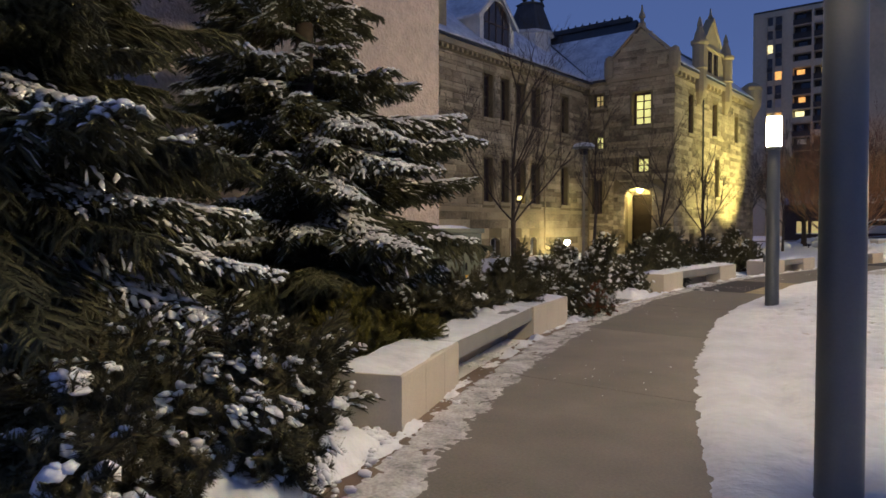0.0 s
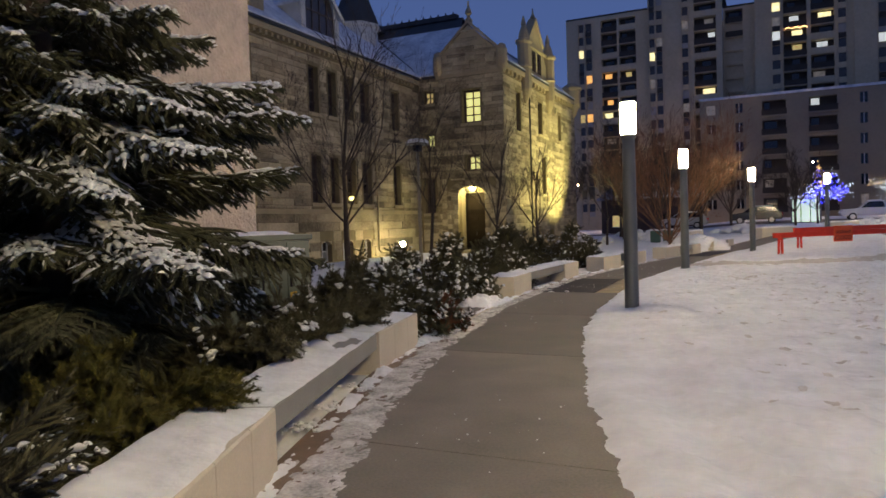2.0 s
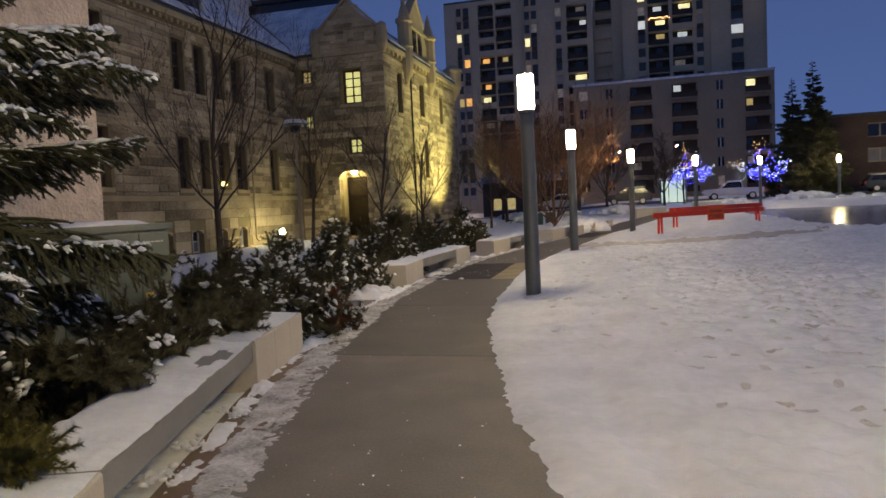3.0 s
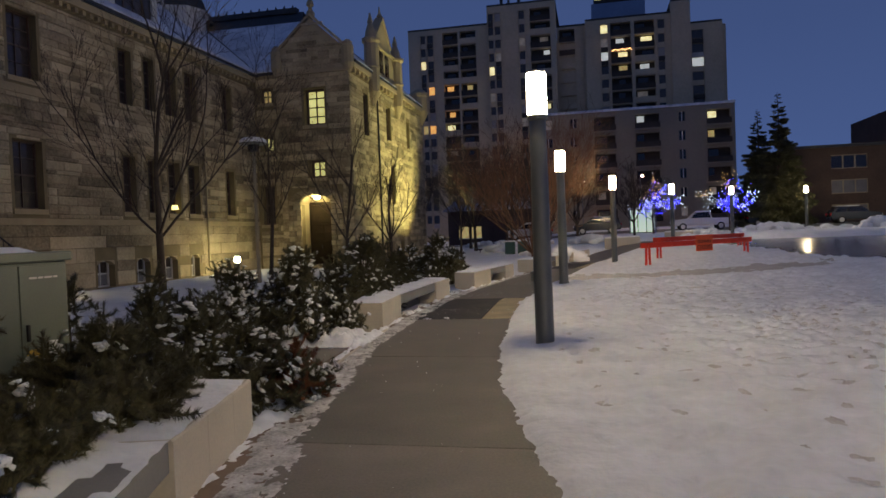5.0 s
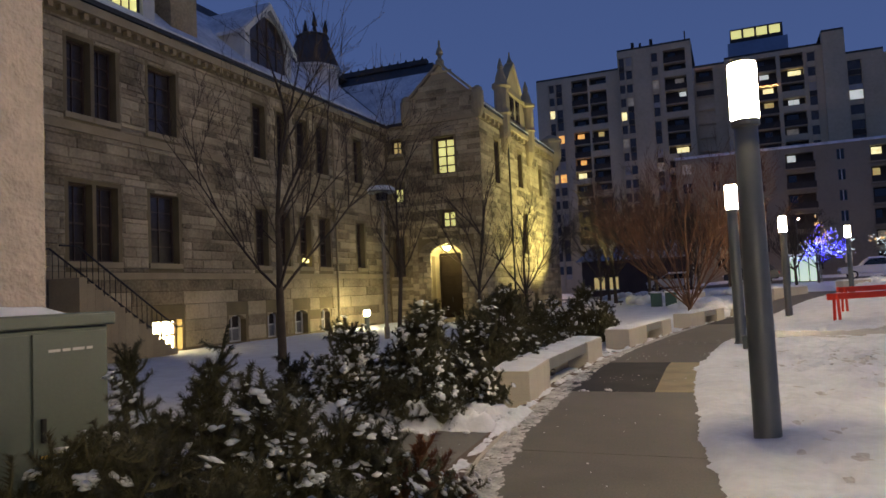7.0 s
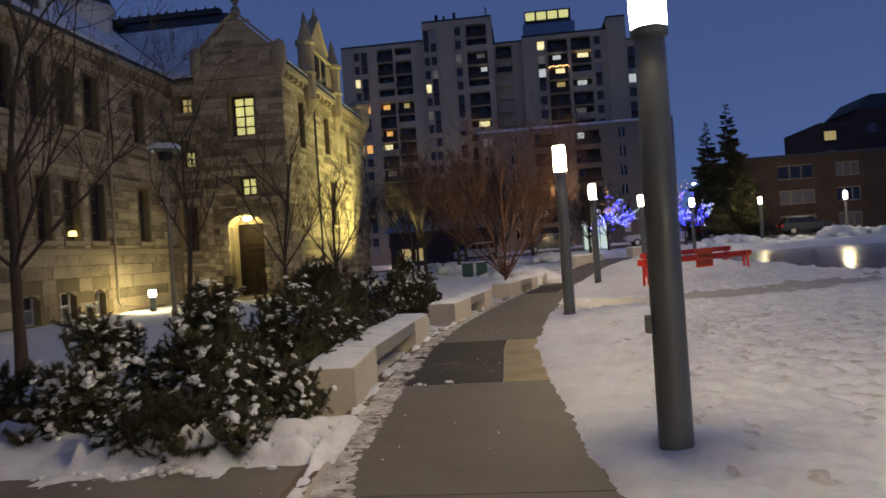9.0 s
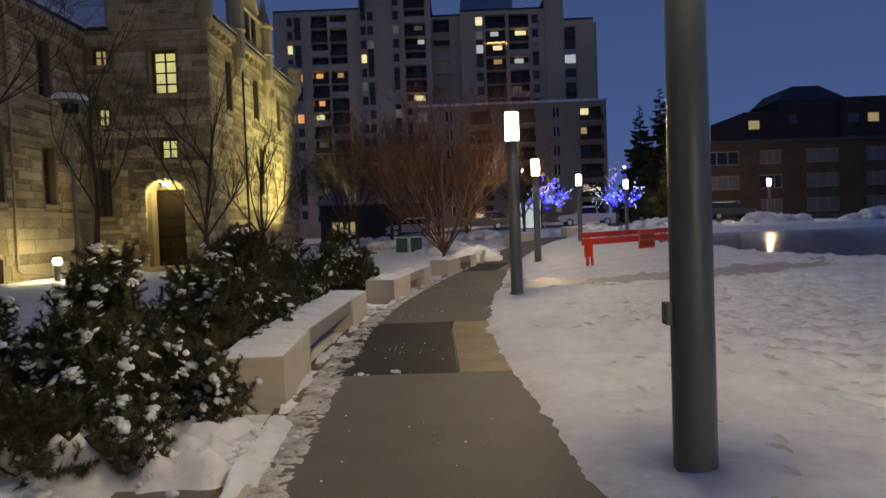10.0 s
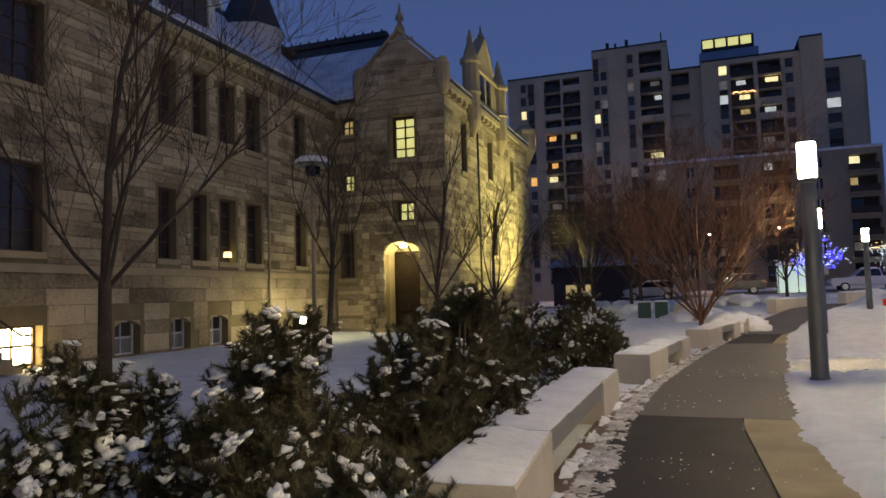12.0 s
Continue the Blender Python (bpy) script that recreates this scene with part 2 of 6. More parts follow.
PODIUM = mat("podium_concrete", (0.27, 0.235, 0.175), 0.9, var=0.15, scale=0.2, fine=3, bump=0.1)
BRICKB = mat("brown_brick", (0.075, 0.052, 0.042), 0.9, var=0.3, scale=0.5, fine=5, bump=0.3)

# ---- ground, path, lawn ----
RIGHT = [(-12, 6.3), (-3, 2.5), (0, 0.95), (2, -0.15), (5.2, -1.56), (6.6, -2.13), (9.45, -3.12), (13.25, -4.1), (16.1, -4.57), (18.6, -4.77), (22.2, -4.95), (27.04, -4.6), (39, -3.25), (49, -1.0), (60, 2.0), (70, 6.0)]
CLEAN = [(-12, 3.1), (-3, 0.0), (0, -1.35), (2, -2.2), (4.03, -3.13), (6, -3.99), (8.3, -4.82), (11.2, -5.6), (12.7, -5.92), (16, -6.5), (18.8, -6.66), (22.6, -6.78), (26.57, -6.58), (32, -5.85), (37.7, -4.95), (48, -2.9), (60, 0.3), (70, 4.2)]
FRONT = [(-12, 2.2), (-3, -0.85), (0, -2.05), (2, -2.85), (4.95, -4.01), (6.59, -4.69), (9.8, -5.74), (11.58, -6.14), (14.5, -6.65), (17.9, -6.9), (19.6, -7.02), (22, -7.01), (24.2, -6.97), (26.51, -6.68), (31.45, -6.05), (34.13, -5.6), (37.7, -4.75), (48, -3.0), (60, 0.0), (70, 4.0)]
GROUNDZ = -0.05


def rink_inside(x, y):
    """How far inside the rink's rounded outline a place lies."""
    cx, cy, hx, hy, r = 27.3, 46.0, 22.7, 22.0, 10.0
    dx, dy = max(abs(x - cx) - hx + r, 0), max(abs(y - cy) - hy + r, 0)
    if dx or dy:
        return r - math.hypot(dx, dy)
    return min(hx - abs(x - cx), hy - abs(y - cy))


def terrain(x, y):
    """The park rises gently away from the stone building."""
    return 0.0245 * max(0.0, y - 41) * smoothstep(-22, 0, x) * (1 - smoothstep(90, 110, y) * 0.0) if y < 95 else 1.32 * smoothstep(-22, 0, x)

PRINTS = {}
rp = random.Random(17)
for trail in range(230):
    px, py, ang = (rp.uniform(-3.0, 3.5), rp.uniform(6.5, 18), rp.uniform(-0.6, 2.4)) if trail >= 130 else (rp.uniform(-4.4, -1.5), rp.gauss(22.5, 2.6), rp.uniform(-0.6, 1.8)) if trail >= 60 else (rp.uniform(-4.5, 4.0), rp.gauss(22, 4.5) if trail % 3 else rp.uniform(6, 30), rp.uniform(-0.5, 2.2))
    for k in range(rp.randrange(5, 22)):
        px, py = px + 0.62 * math.cos(ang) + rp.uniform(-0.06, 0.06), py + 0.62 * math.sin(ang) + rp.uniform(-0.06, 0.06)
        ang += rp.uniform(-0.12, 0.12)
        side = 0.11 if k % 2 else -0.11
        fx, fy = px - side * math.sin(ang), py + side * math.cos(ang)
        PRINTS.setdefault((math.floor(fx), math.floor(fy)), []).append((fx, fy, math.cos(ang), math.sin(ang), rp.uniform(0.04, 0.075)))


def trodden(x, y):
    """How deep footprints press the snow at a place."""
    deep = 0.0
    for i in (-1, 0, 1):
        for j in (-1, 0, 1):
            for fx, fy, c, s, d in PRINTS.get((math.floor(x) + i, math.floor(y) + j), ()):
                u, v = (x - fx) * c + (y - fy) * s, (y - fy) * c - (x - fx) * s
                q = (u / 0.15) ** 2 + (v / 0.075) ** 2
                if q < 2.2:
                    deep = max(deep, d * (1 - smoothstep(0.55, 1.2, q)) - 0.3 * d * (smoothstep(0.9, 1.3, q) - smoothstep(1.3, 2.2, q)))
    return deep


def lawn_height(x, y):
    right, front = lin(y, RIGHT), lin(y, FRONT)
    n1 = noise.noise(Vector((x * 0.35, y * 0.35, 3.0)))
    n2 = noise.noise(Vector((x * 1.7, y * 1.7, 7.0)))
    n3 = noise.noise(Vector((x * 5.0, y * 5.0, 1.0)))
    base = terrain(x, y)
    if x > right - 0.4 and y < 66:
        d = x - right + 0.05 * n2 + 0.05 * n3 + 0.045 * noise.noise(Vector((x * 10, y * 10, 2.0))) + 0.09 * (1 - smoothstep(13, 18, y)) - 0.03 * smoothstep(13, 18, y)
        rise = -0.04 + 0.10 * smoothstep(-0.12, 0.22, d) + 0.05 * smoothstep(0.1, 1.5, d)
        worn = smoothstep(27.3, 28.2, y + 0.5 * n1 + 0.2 * n2) * (1 - smoothstep(29.6, 30.6, y + 0.5 * n1 + 0.2 * n2)) * (1 - smoothstep(3.0, 5.5, x))
        n4 = noise.noise(Vector((x * 9.5, y * 9.5, 5.0)))
        h = base + rise - 0.05 * (smoothstep(0.55, 0.75, d) - smoothstep(0.8, 1.05, d)) * smoothstep(2, 4, y) * (1 - smoothstep(9, 12, y)) - 0.03 * worn - trodden(x, y) * smoothstep(0.3, 0.8, d) * (1 - 0.7 * worn) + (1 - 0.75 * worn) * smoothstep(0.15, 1.0, d) * (0.008 * n4 + 0.035 * n1 + 0.034 * n2 + 0.03 * n3 - 0.06 * max(0.0, noise.noise(Vector((x * 3.6, y * 3.6, 31.0))) - 0.12) - 0.07 * max(0.0, noise.noise(Vector((x * 4.3, y * 4.3, 21.0))) - 0.22) - 0.05 * max(0.0, noise.noise(Vector((x * 2.9, y * 2.9, 12.0))) - 0.25))
        ins = rink_inside(x, y)
        rim = 0.30
        lift = 0.30 * smoothstep(-7.5, -0.6, ins)
        h = h - base * smoothstep(-7.5, -0.6, ins) + lift + (0.10 * n2 + 0.05 * n3) * smoothstep(-4, -1.2, ins)
        if y > 58 or x > 47:
            h += 0.6 * smoothstep(-2.6, -1.2, ins) * (0.7 + 0.6 * n1 + 0.35 * n2)
        k = smoothstep(-0.3, -0.08, ins)
        return h * (1 - k) + 0.19 * k
    if x < front + 0.1:
        d = front - x
        if 13.0 < y < 16.3 and d < 7 and 13.5 + 0.25 * n2 < y < 15.75 + 0.3 * n2 + 0.1 * n3:
            return GROUNDZ
        heap = 0.0
        if 15.9 < y < 18.0:
            heap = 0.17 * smoothstep(15.9, 16.2, y) * (1 - smoothstep(16.6, 17.9, y)) * smoothstep(-0.1, 0.25, d) * (0.7 + 0.9 * n2 + 1.3 * n3 + 1.1 * noise.noise(Vector((x * 9, y * 9, 3.0))))
        elif 11.7 < y < 13.6:
            heap = 0.10 * smoothstep(11.7, 12.0, y) * (1 - smoothstep(12.9, 13.6, y)) * (0.7 + 1.1 * n2 + 0.8 * n3 + 0.6 * noise.noise(Vector((x * 9, y * 9, 3.0))))
        elif y < 4.9:
            heap = 0.2 * (1 - smoothstep(4.5, 4.92, y)) * smoothstep(-0.1, 0.2, d) * (0.7 + 1.2 * n2 + 0.6 * n3)
        return GROUNDZ + max(0.0, heap) + base * smoothstep(0, 2, d) + 0.03 * n2 * smoothstep(0, 1, d) + 0.07 * smoothstep(0.3, 1.0, d) - 0.16 * smoothstep(6, 14, d) + 0.05 * n1 * smoothstep(1, 4, d) + 0.012 * n3
    return GROUNDZ + base


def steps(stops):
    out = []
    for a, b, s in stops:
        k = max(1, round((b - a) / s))
        out += [a + (b - a) * i / k for i in range(k)]
    return out + [stops[-1][1]]


def build_ground():
    xs = steps([(-4000, -400, 900), (-400, -60, 60), (-60, -24, 4), (-24, -9, 0.4), (-9, -5.5, 0.07), (-5.5, 2.6, 0.065), (2.6, 6, 0.12), (6, 12, 0.3), (12, 45, 0.9), (45, 90, 6), (90, 400, 60), (400, 4000, 900)])
    ys = steps([(-4000, -400, 900), (-400, -40, 60), (-40, -4, 2), (-4, 2, 0.3), (2, 5, 0.11), (5, 25, 0.065), (25, 30, 0.11), (30, 42, 0.25), (42, 66, 0.7), (66, 140, 5), (140, 400, 50), (400, 4000, 900)])
    verts, faces = [], []
    for y in ys:
        for x in xs:
            near = -40 < x < 60 and -30 < y < 70
            verts.append((x, y, lawn_height(x, y) if near else terrain(x, y) if -60 < x < 90 and y < 140 else 1.32 * smoothstep(-22, 0, x) * smoothstep(0, 90, y)))
    w = len(xs)
    for j in range(len(ys) - 1):
        for i in range(w - 1):
            a = j * w + i
            faces.append((a, a + 1, a + w + 1, a + w))
    me = bpy.data.meshes.new("ground")
    me.from_pydata(verts, [], faces)
    me.polygons.foreach_set("use_smooth", [True] * len(faces))
    me.materials.append(SNOW)
    return tagged(new("ground", me), "trampled snow covering the park lawn and planting beds", "ground", kind="structure")


build_ground()
# grey sheets over the prints: dirt and hollow shade put into one colour
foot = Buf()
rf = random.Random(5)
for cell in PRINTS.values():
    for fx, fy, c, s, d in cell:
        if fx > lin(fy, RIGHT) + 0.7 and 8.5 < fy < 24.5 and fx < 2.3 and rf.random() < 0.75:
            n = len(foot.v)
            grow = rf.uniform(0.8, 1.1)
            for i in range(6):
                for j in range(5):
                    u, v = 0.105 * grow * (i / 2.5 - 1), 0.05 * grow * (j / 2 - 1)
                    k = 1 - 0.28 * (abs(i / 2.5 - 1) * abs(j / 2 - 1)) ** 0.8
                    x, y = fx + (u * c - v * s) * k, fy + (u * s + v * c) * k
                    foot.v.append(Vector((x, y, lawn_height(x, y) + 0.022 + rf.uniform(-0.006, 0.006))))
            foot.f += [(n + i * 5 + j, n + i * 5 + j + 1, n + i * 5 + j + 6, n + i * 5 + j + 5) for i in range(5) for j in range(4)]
tagged(new("footprints", foot.mesh("footprints", PRINTGREY)), "grey sheets in trodden footprints, coloured for their dirt and shade", "footprints", kind="stuff")

pavement = thing("pavement", "grey concrete footpath cleared of snow, curving through the park", "path", kind="structure")


def strip(name, ya, yb, fa, fb, top, material, label=""):
    """A flat slab of the path between two curves, from ya to yb."""
    bm = bmesh.new()
    k = max(2, int((yb - ya) / 0.6))
    pts = [(fa(ya + (yb - ya) * i / k), ya + (yb - ya) * i / k) for i in range(k + 1)]
    pts2 = [(fb(ya + (yb - ya) * i / k), ya + (yb - ya) * i / k) for i in range(k + 1)]
    lo = [(x, y, top - 0.12 + terrain(x, y)) for x, y in pts2 + pts[::-1]]
    hi = [(x, y, top + terrain(x, y)) for x, y in pts2 + pts[::-1]]
    tube_rings(bm, [lo, hi])
    return part(name, bm, material, pavement, label)


joints = [-12, -7, -2.2, 2.6, 7.4, 11.3, 15.2, 19.2, 23.17, 27.3, 31.3, 35.3, 39.5, 44, 49, 54, 60]
for a, b in zip(joints, joints[1:]):
    dark = a in (19.2, 35.3)
    edge = (lambda y: lin(y, CLEAN) + 1.332) if dark else (lambda y: lin(y, RIGHT) + 0.25)
    strip("slab", a + 0.008, b - 0.008, lambda y: lin(y, CLEAN) - 0.05, edge, 0.0, DARKSLAB if dark else DAMP if a > 11 else CONCRETE, "dark wet concrete slab" if dark else "")
    if dark:
        strip("slab", a + 0.008, b - 0.008, lambda y: lin(y, CLEAN) + 1.348, lambda y: lin(y, RIGHT) + 0.25, 0.0, TANSLAB, "sand-strewn concrete slab")
for a, b in zip(joints, joints[1:]):
    strip("paving_band", a, b, lambda y: lin(y, FRONT) - 0.1, lambda y: lin(y, CLEAN) - 0.06, -0.004, PAVER, "brown paved edging band under trodden snow")
strip("edging_strip", 12.9, 17.8, lambda y: lin(y, FRONT) + 0.07 + 0.1 * (1 - smoothstep(13, 16, y)), lambda y: lin(y, FRONT) + 0.115 + 0.1 * (1 - smoothstep(13, 16, y)), 0.012, CAST, "narrow pale edging strip across the side path")
side = bmesh.new()
extrude(side, [(-13.8, 13.3, -0.12), (-6.6, 13.3, -0.12), (-6.85, 16.0, -0.12), (-13.8, 16.0, -0.12)], (0, 0, 0.113))
part("slab", side, CONCRETE, pavement)


def trodden_snow(name, material, label, u0, u1, foot, keep):
    """Broken snow on the band between benches and path: white clumps at the benches' foot, a thin smear beyond."""
    verts, faces = [], []
    step, cols = 0.03, 34
    ny = int(40 / step)
    for j in range(ny):
        y = 0.5 + j * step
        f, c = lin(y, FRONT) - 0.03, lin(y, CLEAN) + 0.16
        for i in range(cols):
            u = u0 + (u1 - u0) * i / (cols - 1)
            x = f + (c - f) * u
            n = noise.noise(Vector((x * 2.6, y * 2.6, 0))) + 0.8 * noise.noise(Vector((x * 8, y * 8, 4))) + (0.5 if foot else 1.1) * noise.noise(Vector((x * 19, y * 19, 6)))
            if foot:
                h = -0.04 + 0.035 * n + 0.06 * smoothstep(15.6, 16.2, y) * (1 - smoothstep(17.2, 17.8, y)) + 0.06 * smoothstep(11.6, 12.0, y) * (1 - smoothstep(13.0, 13.4, y)) + 0.09 * (1 - smoothstep(0.0, u1, u)) * (0.55 + 0.9 * noise.noise(Vector((x * 2, y * 2, 9))))
            else:
                h = 0.0025 + 0.0085 * n - 0.012 * smoothstep(0.8, 1.0, u) - 0.01 * (1 - smoothstep(0.15, 0.35, u))
            verts.append((x, y, h))
    for j in range(ny - 1):
        for i in range(cols - 1):
            a = j * cols + i
            q = (a, a + 1, a + cols + 1, a + cols)
            if max(verts[k][2] for k in q) > keep:
                faces.append(q)
    me = bpy.data.meshes.new(name)
    me.from_pydata(verts, [], faces)
    me.polygons.foreach_set("use_smooth", [True] * len(faces))
    me.materials.append(material)
    tagged(new(name, me), label, "snow", kind="stuff")


trodden_snow("snow_at_benches", SNOW, "clumps of white snow along the foot of the benches", 0.0, 0.42, True, -0.006)
trodden_snow("trodden_snow", THINSNOW, "thin grey trodden snow smeared beside the path", 0.12, 1.0, False, -0.0015)


def icy_strip():
    """A beaten track across the lawn, glazed with ice, with ragged edges."""
    verts, faces, step = [], [], 0.11
    nx, ny = 88, 36
    for j in range(ny):
        for i in range(nx):
            x, y = -4.6 + i * step, 26.9 + j * step
            verts.append((x, y, lawn_height(x, y) + 0.012))
    for j in range(ny - 1):
        for i in range(nx - 1):
            a = j * nx + i
            x, y, z = verts[a]
            n = noise.noise(Vector((x * 0.8, y * 1.3, 8.0))) + 0.7 * noise.noise(Vector((x * 3.1, y * 3.1, 5.0)))
            mid = 28.9 - 0.5 * noise.noise(Vector((x * 0.35, y * 0.35, 3.0)))
            if abs(y - mid) < 0.85 + 0.6 * n and x < 3.6 + n and x > lin(y, RIGHT) + 0.15:
                faces.append((a, a + 1, a + nx + 1, a + nx))
    me = bpy.data.meshes.new("icy_track")
    me.from_pydata(verts, [], faces)
    me.polygons.foreach_set("use_smooth", [True] * len(faces))
    me.materials.append(GLAZE)
    tagged(new("icy_track", me), "grey icy track beaten into the snow of the lawn", "snow", kind="stuff")


icy_strip()

# ---- skating rink ----
bm = bmesh.new()
outline = []
for qx, qy, t0 in ((1, 1, 0), (-1, 1, 90), (-1, -1, 180), (1, -1, 270)):
    for k in range(13):
        t = radians(t0 + 90 * k / 12)
        outline.append((27.3 + qx * 12.7 + 10 * math.cos(t), 46.0 + qy * 12.0 + 10 * math.sin(t)))
poly(bm, [(x, y, 0.24) for x, y in outline])
rink = thing("skating_rink", "outdoor skating rink of smooth dark ice with low rim", "rink", kind="structure")
part("ice", bm, ICE, rink)
bm = bmesh.new()
k = len(outline)
for r_in, r_out in ((0.0, 0.06),):
    rings = []
    for off, z in ((r_in, 0.18), (r_in, 0.36), (r_out, 0.36), (r_out, 0.18)):
        ring = []
        for x, y in outline:
            d = Vector((x - 27.3, y - 46)).normalized() * off
            ring.append(bm.verts.new((x + d.x, y + d.y, z)))
        rings.append(ring)
    for ra, rb in zip(rings, rings[1:]):
        for i in range(k):
            bm.faces.new((ra[i], ra[(i + 1) % k], rb[(i + 1) % k], rb[i]))
part("rim_board", bm, CAST, rink)

# ---- benches ----
def bench(ya, yb, blocks, width, label):
    """A long low bench that follows the curve: solid cast blocks, and thinner seat slabs that span between them."""
    b = thing("bench", label, "bench", lin(ya, FRONT), ya, 0, "benches along the path")
    inv = b.matrix_basis.inverted()

    def run(name, y0, y1, z0, z1, front, material, lbl=""):
        bm = bmesh.new()
        k = max(2, int((y1 - y0) / 0.35))
        rings = []
        for i in range(k + 1):
            y = y0 + (y1 - y0) * i / k
            x = lin(y, FRONT)
            t = Vector((lin(y + 0.3, FRONT) - lin(y - 0.3, FRONT), 0.6)).normalized()
            n = Vector((-t.y, t.x))
            c = 0.015
            prof = [(front, z0), (front, z1 - c), (front + c, z1), (width - c, z1), (width, z1 - c), (width, z0)]
            rings.append([inv @ Vector((x + n.x * o, y + n.y * o, z)) for o, z in prof])
        tube_rings(bm, rings)
        return part(name, bm, material, b, lbl)

    def snow(y0, y1, seed):
        r = random.Random(seed)
        bm = bmesh.new()
        k = max(4, int((y1 - y0) / 0.07))
        rows = []
        for i in range(k + 1):
            y = y0 + (y1 - y0) * i / k
            x = lin(y, FRONT)
            t = Vector((lin(y + 0.3, FRONT) - lin(y - 0.3, FRONT), 0.6)).normalized()
            n = Vector((-t.y, t.x))
            edge = 0.004 + 0.06 * max(0.0, noise.noise(Vector((y * 1.6, 5, 0))) + 0.35 * noise.noise(Vector((y * 9, 2, 0)))) + 0.012 * r.random()
            row = []
            for j in range(9):
                o = edge + (width - edge) * j / 8
                h = 0.4615 + (0.02 + 0.035 * smoothstep(0.1, 0.9, j / 8)) * (0.75 + 0.9 * noise.noise(Vector((x * 3 + o * 4, y * 4, 2)))) * (0.1 if j in (0, 8) or i in (0, k) else 1)
                if ya < 6 and ((y - 9.15) / 0.4) ** 2 + ((o - 0.2) / 0.13) ** 2 < 1 + 0.5 * noise.noise(Vector((y * 6, o * 9, 1))):
                    h = 0.452
                row.append(bm.verts.new(inv @ Vector((x + n.x * o, y + n.y * o, h))))
            rows.append(row)
        for a, c in zip(rows, rows[1:]):
            for j in range(8):
                bm.faces.new((a[j], c[j], c[j + 1], a[j + 1]))
        s = part("snow", bm, SNOW, b, "thin snow lying on the seat", smooth=True)

    for i, (y0, y1, solid) in enumerate(blocks):
        if solid:
            cuts = [y0] + [y0 + (y1 - y0) * q for q in ((0.36, 0.7) if y1 - y0 > 1.4 else (0.5,))] + [y1]
            for c0, c1 in zip(cuts, cuts[1:]):
                run("block", c0 + 0.002, c1 - 0.002, -0.06, 0.46, 0.0, CAST)
        else:
            run("seat_slab", y0, y1, 0.26, 0.455, 0.03, SLABGREY, "grey seat slab with open space beneath")
            run("recess_wall", y0, y1, -0.06, 0.255, 0.42, PODIUM)
        snow(y0 + 0.01, y1 - 0.01, i)
    return b


bench(4.95, 11.58, [(4.95, 6.59, 1), (6.59, 9.82, 0), (9.82, 11.58, 1)], 0.62, "pale concrete bench with snow on its seat, beside pines")
bench(17.93, 24.2, [(17.93, 19.6, 1), (19.6, 22.7, 0), (22.7, 24.2, 1)], 0.62, "pale concrete bench with snowy seat and grey slab, beside shrubs")
bench(26.5, 31.4, [(26.5, 28.3, 1), (28.3, 30.2, 0), (30.2, 31.4, 1)], 0.62, "pale concrete bench with snowy seat, by a pine clump")
bench(34.1, 38.6, [(34.1, 35.7, 1), (35.7, 37.3, 0), (37.3, 38.6, 1)], 0.62, "low pale concrete bench with snow, near a reddish tree")
bench(41, 45.5, [(41, 42.3, 1), (42.3, 44.3, 0), (44.3, 45.5, 1)], 0.62, "low pale concrete bench far along the path")


# ---- lamp posts ----
def lamp_post():
    p = thing("lamp_post", "grey steel lamp post with glowing cylindrical head, standing in snow", "lamp post", 0, 0, 0, "lamp posts along the path")
    part("post", lathe(bmesh.new(), [(0.138, -0.1), (0.138, 0.05), (0.132, 0.08), (0.127, 1.6), (0.114, 3.27), (0.1, 3.28)]), POLE, p, smooth=False)
    part("base_collar", lathe(bmesh.new(), [(0.16, -0.08), (0.16, 0.03), (0.145, 0.045), (0.139, 0.045)]), POLE, p)
    part("diffuser", lathe(bmesh.new(), [(0.11, 3.281), (0.138, 3.30), (0.138, 3.85), (0.128, 3.865)]), LAMPGLOW, p, "frosted diffuser glowing warm white")
    # ring added below the diffuser to shade the snow around the post
    part("shade_ring", lathe(bmesh.new(), [(0.116, 3.2), (0.141, 3.22), (0.141, 3.275), (0.13, 3.28)]), POLE, p)
    part("cap", lathe(bmesh.new(), [(0.136, 3.866), (0.138, 3.895), (0.11, 3.905)]), POLE, p)
    for ob in p.children:
        if ob.name.startswith(("post", "diffuser", "base")):
            ob.data.polygons.foreach_set("use_smooth", [len(f.vertices) == 4 for f in ob.data.polygons])
    return p


post = lamp_post()
post.matrix_basis = pose(-3.89, 15.96, 0)
for x, y, z in ((-0.97, 5.43, 0), (-4.06, 26.65, 0.05), (-2.28, 38.1, 0.05), (1.6, 51.0, 0.25), (7.6, 65.0, 0.6), (16.2, 76.5, 0.85), (23.6, 76.8, 0.85)):
    copy_thing(post, pose(x, y, z, rz=rng.uniform(-20, 20)))


part("socket_box", boxm(-0.175, -0.045, 0.94, -0.128, 0.045, 1.08, bevel=0.012), POLE, post, "small grey socket box")


# an older, unlit lantern on a tall post by the stone building
old = thing("lantern_post", "tall grey post with an unlit flat lantern hat under snow", "lamp post", -16.4, 31.9, -0.12)
part("post", lathe(bmesh.new(), [(0.1, -0.1), (0.1, 0.5), (0.07, 0.55), (0.06, 5.3), (0.05, 5.32)], sides=14), PODIUM, old)
part("lantern", lathe(bmesh.new(), [(0.1, 5.321), (0.2, 5.36), (0.24, 5.6), (0.2, 5.62)], sides=16), DARKGLASS, old, "dark unlit lantern glass")
part("hat", lathe(bmesh.new(), [(0.3, 5.621), (0.55, 5.64), (0.55, 5.68), (0.2, 5.76)], sides=20), POLE, old)
